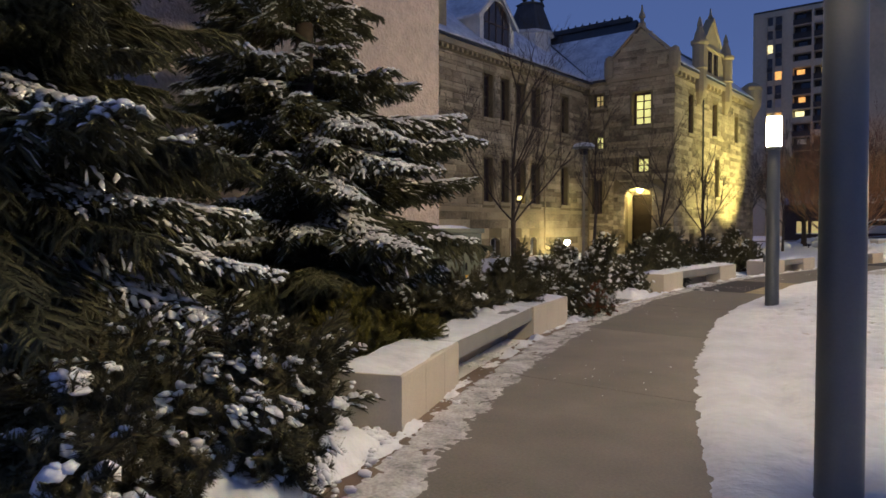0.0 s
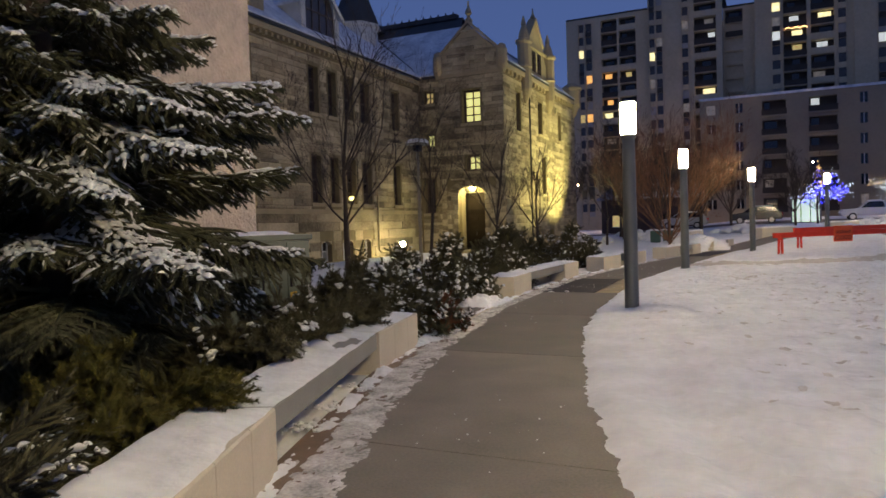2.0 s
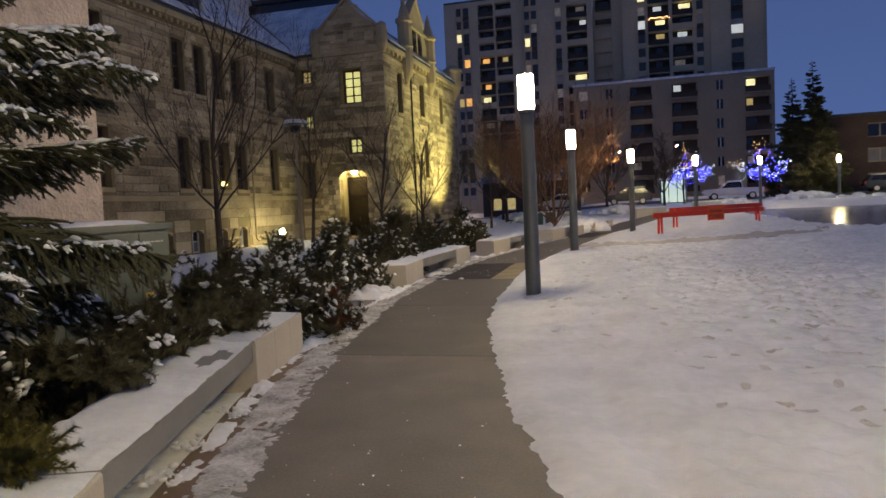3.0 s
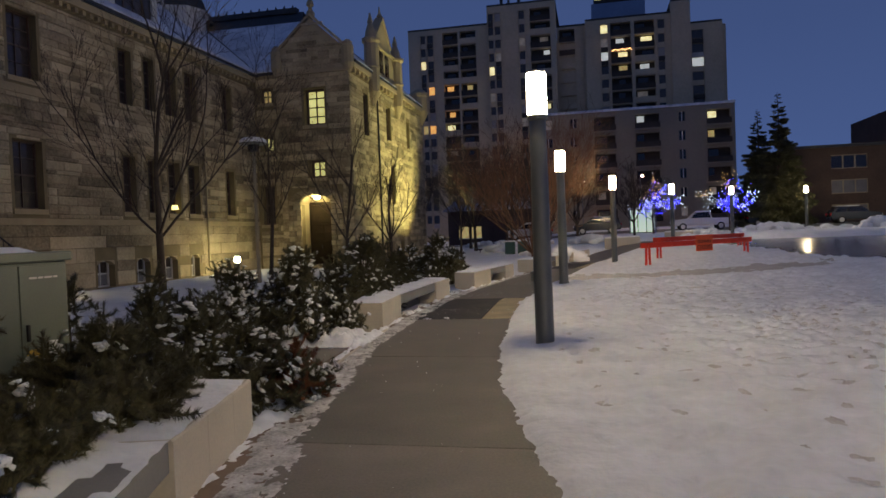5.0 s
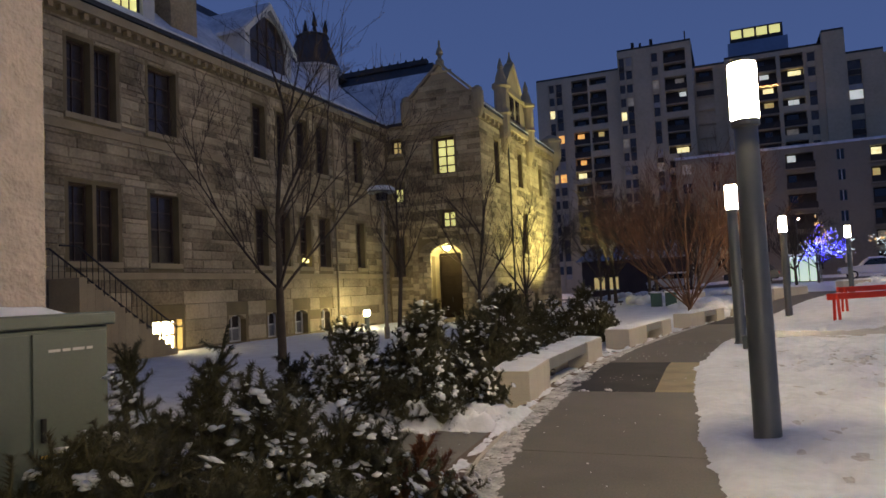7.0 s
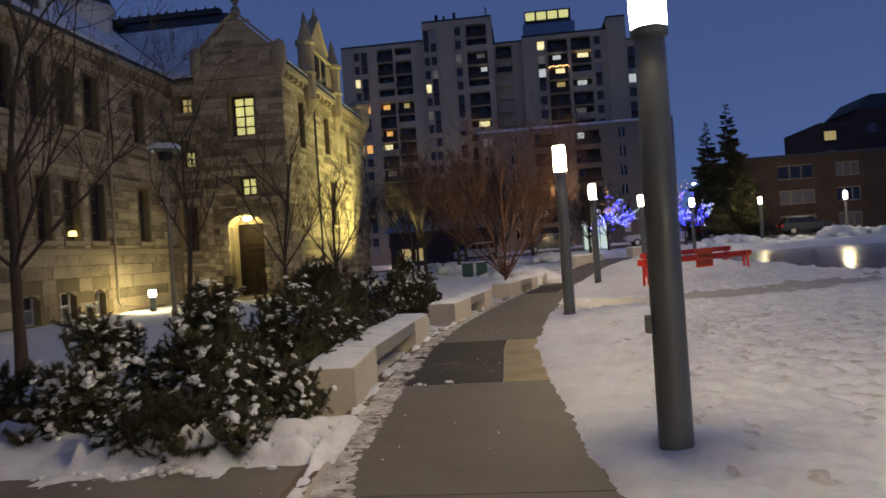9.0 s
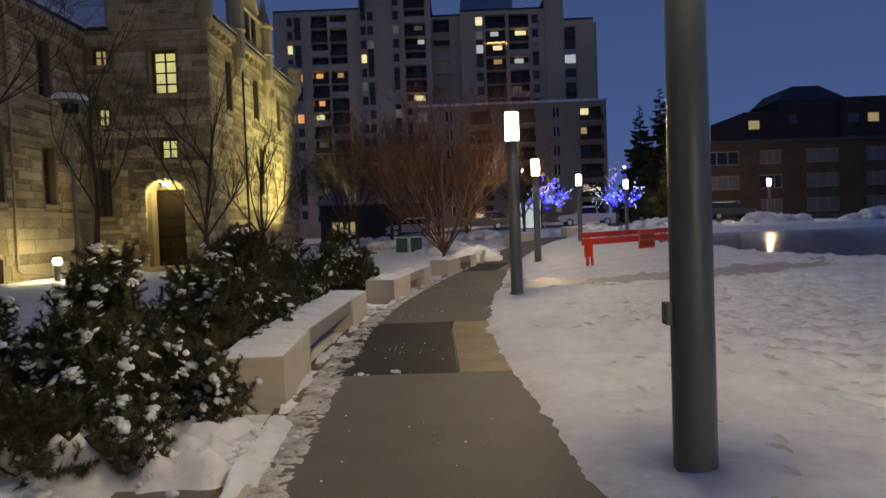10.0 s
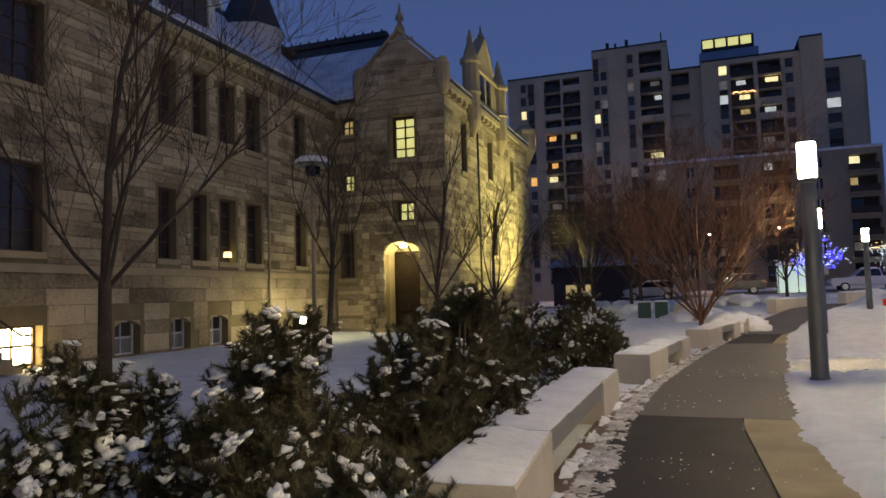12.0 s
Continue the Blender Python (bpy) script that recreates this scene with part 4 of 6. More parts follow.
# gable on the long flank with turrets and paired windows
fg = [(50.3, 12.3), (56.1, 12.3), (56.1, 13.6), (55.3, 14.0), (54.9, 14.9), (53.2, 16.6), (51.5, 14.9), (51.1, 14.0), (50.3, 13.6)]
part("gable", extrude(bmesh.new(), [(EX + 0.1, y, z) for y, z in fg], (-0.45, 0, 0)), TRIMSTONE, hall)
for y in (52.1, 53.4):
    w = part("window", boxm(EX + 0.102, y, 12.8, EX + 0.13, y + 0.85, 14.3), DARKGLASS, hall)
    part("frame", boxm(EX + 0.134, y + 0.39, 12.8, EX + 0.16, y + 0.46, 14.3), WOODW, w)
for y in (50.3, 56.1):
    part("turret", lathe(bmesh.new(), [(0.15, 10.2), (0.5, 11.1), (0.5, 12.6), (0.58, 12.7), (0.5, 12.8), (0.5, 14.3), (0.62, 14.42), (0.62, 14.6), (0.42, 14.7), (0.34, 15.1), (0.16, 15.6), (0.2, 15.72), (0.16, 15.85), (0.04, 16.3)], EX + 0.12, y, 10), TRIMSTONE, hall)
part("finial", lathe(bmesh.new(), [(0.22, 16.5), (0.22, 16.7), (0.1, 16.8), (0.2, 16.95), (0.08, 17.2), (0.04, 17.6)], EX - 0.1, 53.2, 8), TRIMSTONE, hall)
for y0, z0, y1, z1 in ((51.4, 14.95, 53.2, 16.72), (55.0, 14.95, 53.2, 16.72)):
    part("coping", extrude(bmesh.new(), [(EX + 0.18, y0, z0), (EX + 0.18, y1, z1), (EX + 0.18, y1, z1 + 0.16), (EX + 0.18, y0, z0 + 0.16)], (-0.6, 0, 0)), TRIMSTONE, hall)
for z in (12.45, 14.45):
    part("string_course", boxm(EX + 0.102, 50.85, z, EX + 0.2, 55.55, z + 0.16), TRIMSTONE, hall)
part("turret", lathe(bmesh.new(), [(0.2, 10.8), (0.8, 12.0), (0.8, 13.2), (0.9, 13.3), (0.9, 13.5), (0.3, 13.9)], EX - 0.1, 64.0, 12), TRIMSTONE, hall)

# downspouts
for x, y, z0 in ((WX + 0.14, 40.15, 0.35), (EX + 0.14, 51.15, 0.2)):
    part("downspout", tube(bmesh.new(), [(x, y, 11.3), (x, y, z0), (x + 0.05, y + 0.1, z0 - 0.12), (x + 0.1, y + 1.6, z0 - 0.28)], 0.055, 8), IRON if x > -20 else TRIMSTONE, hall)


def dormer(y0, y1, z0, zt, apex, depth, lit, arched, x):
    """A roof dormer: cheeks, a front with a window, raking boards, and a snowy gabled roof."""
    d = new("dormer")
    d.parent = hall
    ym = (y0 + y1) / 2
    front = [(x, y0, z0), (x, y1, z0), (x, y1, zt), (x, ym, apex), (x, y0, zt)]
    part("body", extrude(bmesh.new(), front, (-depth, 0, 0)), DARKROOF if lit else WHITEP, d)
    for ya in (y0 - 0.25, y1 + 0.25):
        part("roof", extrude(bmesh.new(), [(x + 0.24, ya, zt - 0.1), (x + 0.24, ym, apex + 0.1), (x + 0.24, ym, apex + 0.26), (x + 0.24, ya, zt + 0.06)], (-depth - 0.3, 0, 0)), ROOFSNOW, d, "snow-covered dormer roof")
        part("barge_board", extrude(bmesh.new(), [(x + 0.32, ya, zt - 0.32), (x + 0.32, ym, apex - 0.12), (x + 0.32, ym, apex + 0.2), (x + 0.32, ya, zt)], (-0.07, 0, 0)), WHITEP, d, "white painted board along the gable")
    if arched:
        r = (y1 - y0) / 2 - 0.42
        zs = zt - 0.15
        arc = [(ym + r * math.cos(t), zs + r * math.sin(t)) for t in [math.pi * k / 14 for k in range(15)]]
        part("window", extrude(bmesh.new(), [(x + 0.03, ym - r, z0 + 0.1), (x + 0.03, ym + r, z0 + 0.1)] + [(x + 0.03, y, z) for y, z in arc], (-0.02, 0, 0)), DIMPANE, d, "dark arched window")
        for (ya, za), (yb, zb) in zip(arc, arc[1:]):
            k = 1 + 0.16 / r
            part("arch_trim", extrude(bmesh.new(), [(x + 0.03, ya, za), (x + 0.03, yb, zb), (x + 0.03, ym + (yb - ym) * k, zs + (zb - zs) * k), (x + 0.03, ym + (ya - ym) * k, zs + (za - zs) * k)], (0.08, 0, 0)), WHITEP, d)
        for s in (-1, 1):
            part("pilaster", boxm(x + 0.002, ym + s * (r + 0.2) - 0.19, z0, x + 0.14, ym + s * (r + 0.2) + 0.19, zs), WHITEP, d)
        for k in range(1, 4):
            part("glazing_bar", boxm(x + 0.032, ym - r + r * k / 2 - 0.03, z0 + 0.1, x + 0.075, ym - r + r * k / 2 + 0.03, zs + (r * 0.84 if k != 2 else r * 0.98)), WOODW, d)
        part("transom", boxm(x + 0.033, ym - r, zs - 0.05, x + 0.08, ym + r, zs + 0.03), WOODW, d)
    else:
        part("pilaster", boxm(x + 0.002, y1 - 0.62, z0, x + 0.16, y1 - 0.05, zt), WHITEP, d, "white painted corner board")
        n = 4
        for k in range(n):
            a = y0 + 0.25 + (y1 - y0 - 0.95) * k / n
            b = y0 + 0.25 + (y1 - y0 - 0.95) * (k + 1) / n - 0.1
            w = part("window", boxm(x + 0.02, a, z0 + 0.32, x + 0.035, b, zt - 0.15), LITW, d, "brightly lit panes")
            for q in range(1, 4):
                z = z0 + 0.32 + (zt - z0 - 0.47) * q / 4
                part("glazing_bar", boxm(x + 0.037, a, z - 0.022, x + 0.07, b, z + 0.022), WOODW, w)
            for q in range(1, 3):
                y = a + (b - a) * q / 3
                part("glazing_bar", boxm(x + 0.038, y - 0.022, z0 + 0.32, x + 0.072, y + 0.022, zt - 0.15), WOODW, w)


dormer(22.2, 27.85, 11.95, 14.7, 16.2, 3.4, True, False, WX - 0.05)
dormer(33.35, 36.95, 12.3, 13.75, 15.45, 3.4, False, True, WX - 0.3)
dormer(13.0, 17.0, 12.3, 13.5, 15.3, 3.4, False, True, WX - 0.3)
part("chimney", boxm(WX - 1.55, 28.9, 11.6, WX - 0.15, 30.35, 17.5, bevel=0.04), STONE, hall)
cup = new("cupola")
cup.parent = hall
part("cupola_wall", lathe(bmesh.new(), [(1.5, 12.9), (1.5, 15.15), (1.75, 15.25), (1.7, 15.4)], -26.9, 43.9, 8), WHITEP, cup, "weathered white eight-sided cupola")
part("cupola_roof", lathe(bmesh.new(), [(1.75, 15.41), (1.6, 15.7), (0.95, 17.3), (1.05, 17.42), (0.9, 17.5)], -26.9, 43.9, 8), DARKROOF, cup, "dark slate cupola roof")
for dx, dy in ((0.55, -0.6), (0.55, 0.6), (-0.5, 0.0)):
    part("cupola_finial", lathe(bmesh.new(), [(0.13, 17.4), (0.09, 17.8), (0.18, 17.9), (0.14, 18.1), (0.03, 18.6)], -26.9 + dx, 43.9 + dy, 8), IRON, cup)

# ---- iron stair beside the long wall ----
stair = thing("outside_stair", "stone steps with black iron railings against the building", "stair", -22.1, 23.2, -0.1)
for i in range(14):
    part("step", boxm(-1.3, 0.28 * i, 0.0, 0, 0.28 * (i + 1) - 0.003, 2.66 - 0.19 * i), TRIMSTONE, stair)
for x in (-1.25, -0.05):
    part("handrail", tube(bmesh.new(), [(x, -0.6, 3.6), (x, 0.0, 3.6), (x, 3.9, 0.95), (x, 4.2, 0.95)], 0.03, 6), IRON, stair)
    for i in range(18):
        y = 0.1 + 0.21 * i
        part("baluster", tube(bmesh.new(), [(x, y, max(0.02, 2.6 - 0.68 * y)), (x, y, 3.56 - 0.68 * y)], 0.011, 5), IRON, stair)

# ---- bollard lamp, floodlight ----
bol = thing("bollard_lamp", "short grey bollard with glowing round head, in snow", "lamp", -21.8, 40.1, -0.1)
part("post", lathe(bmesh.new(), [(0.13, -0.2), (0.13, 0.62), (0.1, 0.63)], sides=14), POLE, bol)
part("head", lathe(bmesh.new(), [(0.1, 0.631), (0.15, 0.68), (0.17, 0.8), (0.13, 0.92)], sides=14), mat("bollard_glass", (1.0, 0.86, 0.45), 0.5, var=0.02, bump=0, glow=240), bol, "glowing glass head")
part("cap", lathe(bmesh.new(), [(0.18, 0.921), (0.16, 0.99), (0.05, 1.02)], sides=14), POLE, bol)


def floodlight(x, y, z, target, power, size=90):
    f = thing("floodlight", "small black floodlight on the ground washing the stone wall", "lamp", x, y, z)
    part("housing", boxm(-0.15, -0.2, 0.0, 0.15, 0.2, 0.12, bevel=0.015), IRON, f)
    part("spike", boxm(-0.03, -0.03, -0.25, 0.03, 0.03, -0.002), IRON, f)
    ld = bpy.data.lights.new("floodlight_beam", "SPOT")
    ld.energy, ld.color, ld.spot_size, ld.spot_blend, ld.shadow_soft_size = power, (1.0, 0.93, 0.36), radians(size), 0.9, 0.12
    lo = new("floodlight_beam", ld)
    lo.matrix_basis = look((x, y, z + 0.2), target)


floodlight(-11.6, 58.2, 0.25, (-17.2, 56.5, 7.6), FLOOD, 85)
floodlight(-12.4, 51.6, 0.1, (-17.2, 50.6, 7.0), FLOOD * 0.25, 100)

# ---- stucco building close by ----
stucco = thing("stucco_building", "tall building with rough pinkish-beige stucco wall", "building", -9.93, 12.71, 0)
part("wall", boxm(-9.0, -26, -0.3, 0, 0, 13.0, bevel=0.02), STUCCO, stucco)
part("roof_edge", boxm(-9.1, -26.1, 13.002, 0.1, 0.1, 13.25), DARKROOF, stucco)

# ---- apartment tower beyond the street ----
AY = 135.0
LITAMBER = mat("lit_amber_blind", (1.0, 0.42, 0.12), 0.8, var=0.35, scale=2.5, fine=6, bump=0, glow=0.9)


BULB = mat("orange_bulb", (1.0, 0.5, 0.2), 0.5, var=0.02, bump=0, glow=6.0)


APLIT = mat("bright_warm_window", (1.0, 0.69, 0.36), 0.8, var=0.45, scale=1.6, fine=5, bump=0, glow=1.15)
APCOOL = mat("pale_cool_window", (0.72, 0.86, 0.78), 0.8, var=0.45, scale=1.6, fine=5, bump=0, glow=0.55)
APDIM = mat("dim_curtained_window", (0.5, 0.44, 0.36), 0.6, var=0.5, scale=1.6, fine=5, bump=0, glow=0.1)
PANELP = mat("pale_window_panel", (0.42, 0.38, 0.34), 0.8, var=0.2, scale=0.8, fine=4, bump=0.05, rand=0.2)
# rooms with the light on: place along the front, height, kind of light
LITROOMS = [(-33.4, 33.3, APLIT), (-31.9, 28.5, LITAMBER), (-28.2, 28.6, LITAMBER), (-24.6, 28.6, LITSOFT), (-28.2, 23.8, LITAMBER), (-28.2, 21.3, APLIT), (-32.2, 20.9, LITAMBER), (-33.4, 20.9, LITSOFT),
            (-20.6, 30.9, APLIT), (-11.4, 33.3, APCOOL), (-11.4, 35.7, APDIM), (-11.4, 23.6, APLIT), (-14.7, 21.2, APDIM), (-7.0, 20.0, APLIT), (-0.2, 36.9, APLIT), (-0.2, 32.0, APCOOL), (-0.2, 34.5, APDIM),
            (2.6, 34.5, APCOOL), (2.6, 32.0, APLIT), (2.6, 29.6, LITSOFT), (6.6, 34.5, APLIT), (6.6, 29.6, APCOOL), (6.6, 25.0, APDIM), (15.5, 29.9, APCOOL), (-19.1, 33.3, APDIM), (-14.7, 35.8, APDIM), (-20.6, 26.0, APDIM)]


def room_light(x0, x1, zc):
    for x, z, m in LITROOMS:
        if x0 - 0.3 < x < x1 + 0.3 and abs(z - zc) < 1.2:
            return m
    return None


def apartment():
    a = thing("apartment_tower", "tall concrete apartment block with balconies, some windows lit", "building", 0, AY, 0)
    r = random.Random(11)
    storey = 2.42
    # x from, x to, height, setback, middle of the top row, columns of (kind, from, to)
    bays = [(-36.3, -21.0, 39.8, 0.0, 38.1, [("w", -33.9, -33.0), ("w", -32.6, -31.5), ("b", -29.7, -26.8), ("b", -26.4, -23.4)]),
            (-21.0, -8.6, 42.6, -1.2, 40.6, [("w", -20.8, -19.9), ("w", -19.6, -18.6), ("w", -15.2, -14.2), ("b", -13.2, -9.6)]),
            (-8.6, -3.5, 38.3, 1.2, 36.9, [("b", -8.2, -5.4)]),
            (-3.5, 11.2, 38.6, 0.0, 36.9, [("w", -0.8, 0.4), ("b", 0.9, 4.4), ("b", 5.0, 8.4), ("w", 9.0, 10.1)]),
            (11.2, 14.4, 40.4, -0.6, 0, []),
            (14.4, 19.8, 36.6, 0.6, 34.7, [("w", 14.7, 16.6)])]
    for x0, x1, h, back, top, cols in bays:
        holes = []
        for kind, c0, c1 in cols:
            zc = top
            while zc > 2:
                holes.append((kind, c0, c1, zc - (1.1 if kind == "b" else 0.75), zc + (0.95 if kind == "b" else 0.75), zc))
                zc -= storey
        wall("wall", a, "x", back, 1, x0, x1, -0.3, h, [q[1:5] for q in holes], APT, thick=1.4)
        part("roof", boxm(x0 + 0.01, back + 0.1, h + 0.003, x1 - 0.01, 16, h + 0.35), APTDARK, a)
        for kind, c0, c1 in cols:
            if kind == "w":
                for x in (c0 - 0.16, c1 + 0.04):
                    part("rib", boxm(x, back - 0.22, 0, x + 0.12, back - 0.003, top + 1.0), APT, a)
        for kind, u0, u1, z0, z1, zc in holes:
            lit = room_light(u0, u1, zc)
            w = new("window")
            w.parent = a
            if kind == "b":
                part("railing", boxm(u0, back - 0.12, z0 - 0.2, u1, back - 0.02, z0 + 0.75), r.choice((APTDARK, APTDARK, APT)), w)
                # back wall coloured dark to stand in for the balcony's shade
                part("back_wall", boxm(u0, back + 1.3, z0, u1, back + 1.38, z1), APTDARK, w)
                e = r.uniform(0.2, 0.5) * (u1 - u0)
                o = r.uniform(0.1, u1 - u0 - e - 0.4)
                part("pane", boxm(u0 + o, back + 1.2, z0 + 0.2, u0 + o + e + 0.3, back + 1.28, z1 - 0.2), lit or (APDIM if r.random() < 0.1 else DARKGLASS), w)
            else:
                part("pane", boxm(u0, back + 0.25, z0, u1, back + 0.3, z1), lit or (PANELP if r.random() < 0.12 else DIMPANE), w)
                if r.random() < 0.35:
                    part("spandrel", boxm(u0, back - 0.06, z0 - 0.9, u1, back - 0.004, z0 - 0.05), r.choice((PANELP, APTDARK, APTDARK)), w)
    part("body", boxm(-36.4, 1.6, -0.3, 20.5, 15.8, 36.3), APT, a)
    for x, w, h in ((-18.6, 0.5, 1.1), (-17.2, 0.35, 0.8), (-15.4, 0.5, 1.2), (-9.6, 0.2, 1.6)):
        part("roof_vent", boxm(x, -0.6, 42.96, x + w, 0.0, 42.96 + h), APTDARK, a)
    string = new("string_lights")
    string.parent = a
    for i in range(26):
        u = i / 25
        x = 1.1 + 3.4 * u
        part("bulb", lathe(bmesh.new(), [(0.03, 0.0), (0.06, 0.05), (0.03, 0.1)], sides=6), BULB, string).matrix_basis = pose(x, -0.15, 32.75 + 0.3 * abs(math.sin(u * 9.4)))
    return a


apartment()


def podium():
    p = thing("apartment_podium", "lower pale concrete wing of flats with balconies and snowy roof edge", "building", 0, AY - 6.5, 0)
    r = random.Random(5)
    x0, x1, h = -12.0, 20.1, 21.2
    holes = []
    for s in range(6):
        for c0, c1 in ((1.0, 2.4), (5.5, 6.6), (9.5, 13.0), (16.3, 20.2), (23.3, 24.3), (27.7, 31.4)):
            z = 2.1 + s * 3.15
            holes.append((x0 + c0, x0 + c1, z + (0.1 if c1 - c0 > 2 else 0.9), z + 2.5))
    wall("wall", p, "x", 0, 1, x0, x1, -0.3, h, holes, PODIUM, thick=1.2)
    part("roof", boxm(x0 - 0.1, -0.15, h + 0.003, x1 + 0.1, 5, h + 0.4), ROOFSNOW, p)
    part("body", boxm(x0 + 0.1, 1.5, -0.3, x1 - 0.1, 4.9, h - 0.1), PODIUM, p)
    for u0, u1, z0, z1 in holes:
        q = r.random()
        lit = APLIT if u0 > 15 and z0 > 16 else LITSOFT if u0 > 15 and z0 > 13 else APCOOL if 4 < u0 < 5 and z0 > 16 else APDIM if q < 0.12 else None
        w = new("window")
        w.parent = p
        if u1 - u0 > 2:
            # recess shade painted into this wall's dark colour
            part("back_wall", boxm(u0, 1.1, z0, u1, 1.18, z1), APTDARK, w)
            part("pane", boxm(u0 + 0.3, 1.0, z0 + 0.1, u0 + 0.3 + r.uniform(0.8, 1.9), 1.08, z1 - 0.2), lit or DARKGLASS, w)
            part("railing", boxm(u0 - 0.1, -0.55, z0, u1 + 0.1, -0.5, z0 + 0.95), APTDARK, w)
            part("balcony_slab", boxm(u0 - 0.2, -0.6, z0 - 0.2, u1 + 0.2, -0.003, z0 - 0.003), PODIUM, w)
        else:
            part("pane", boxm(u0, 0.25, z0, u1, 0.3, z1), lit or DARKGLASS, w)
            part("frame", boxm((u0 + u1) / 2 - 0.05, 0.18, z0, (u0 + u1) / 2 + 0.05, 0.245, z1), WHITEP, w)


podium()

# ---- far tower with a lit crown ----
ft = thing("far_tower", "distant office tower with a brightly lit crown", "building", 0, 250, 0)
part("shaft", boxm(-1.5, 0, 0, 16, 20, 77), mat("tower_glass", (0.2, 0.25, 0.32), 0.4, var=0.2, scale=0.1, fine=1, bump=0), ft)
part("crown", boxm(-0.6, 0.5, 77.01, 14.8, 19, 81.5), APTDARK, ft)
for i in range(4):
    part("crown_light", boxm(-0.3 + i * 3.75, 0.4, 78.4, -0.3 + i * 3.75 + 3.1, 0.49, 81), LITW, ft)


# ---- low brick block across the rink ----
def low_block():
    b = thing("brick_flats", "three-storey dark brown brick flats with flat snowy roof", "building", 17.7, 88, 1.0, rz=1)
    r = random.Random(3)
    holes = []
    for s in range(3):
        for c in (4.2, 10.0, 15.0, 21.5, 34, 41):
            holes.append((c, c + (3.6 if c in (4.2, 15.0) else 2.4), 0.6 + 2.65 * s, 2.1 + 2.65 * s))
    wall("wall", b, "x", 0, 1, 0, 48, -0.4, 8.2, holes, BRICKB, thick=0.4)
    part("roof_edge", boxm(-0.3, -0.3, 8.2, 48.3, 14, 8.5), DARKROOF, b)
    part("body", boxm(0.1, 0.6, -0.4, 47.9, 13.8, 8.1), BRICKB, b)
    for u0, u1, z0, z1 in holes:
        w = new("window")
        w.parent = b
        q = r.random()
        part("pane", boxm(u0, 0.2, z0, u1, 0.25, z1), mat_curtain if q < 0.75 else DARKGLASS, w)
        bm = bmesh.new()
        for k in range(4):
            u = u0 + (u1 - u0) * k / 3
            box(bm, u - 0.06, 0.12, z0, u + 0.06, 0.19, z1)
        box(bm, u0 + 0.07, 0.121, z1 - 0.1, u1 - 0.07, 0.189, z1)
        box(bm, u0 + 0.07, 0.121, z0, u1 - 0.07, 0.189, z0 + 0.1)
        part("frame", bm, PODIUM, w)


mat_curtain = mat("drawn_curtain_behind_glass", (0.12, 0.12, 0.13), 0.3, var=0.25, scale=1.2, fine=8, bump=0, spec=0.5)
low_block()

# ---- larger stepped block behind it ----
sb = thing("stepped_block", "dark stepped apartment block with a few lit windows", "building", 0, 118, 0)
for x0, x1, z, y0 in ((38.4, 45, 16.8, 0), (44, 54, 18.4, 1), (53, 90, 18.6, 0.5)):
    part("wall", boxm(x0, y0, -0.5, x1, y0 + 14, z), BRICKB, sb)
part("roof", extrude(bmesh.new(), [(43.6, 0.9, 18.41), (54.4, 0.9, 18.41), (51, 3, 20.9), (47, 3, 20.9)], (0, 10, 0)), DARKROOF, sb)
r = random.Random(8)
for x0, x1, y, zs in ((39, 44, -0.05, (11.5, 14.2)), (45, 53, 0.94, (11.5, 15)), (54, 88, 0.44, (11.5, 14.8))):
    for z in zs:
        u = x0
        while u < x1 - 2:
            if r.random() < 0.6:
                part("window", boxm(u, y, z, u + 1.6, y + 0.04, z + 1.3), r.choice([LITSOFT, DARKGLASS, DARKGLASS, mat_curtain]), sb)
            u += 3.0

# ---- plants ----
def rand_dir(r):
    v = Vector((r.gauss(0, 1), r.gauss(0, 1), r.gauss(0, 1)))
    return v.normalized()


def brush(buf, pts, core, length, per_m, r, width, lean=0.75):
    """Needles all round a twig."""
    buf.rod(pts, [core] * (len(pts) - 1) + [core * 0.3], 4)
    for a, b in zip(pts, pts[1:]):
        d = b - a
        n = max(1, int(d.length * per_m))
        t = d.normalized()
        for i in range(n):
            p = a + d * ((i + r.random()) / n)
            o = rand_dir(r)
            o = (o - t * o.dot(t))
            if o.length < 0.05:
                continue
            buf.needle(p, (o.normalized() + t * lean).normalized() * length * r.uniform(0.7, 1.15), width)


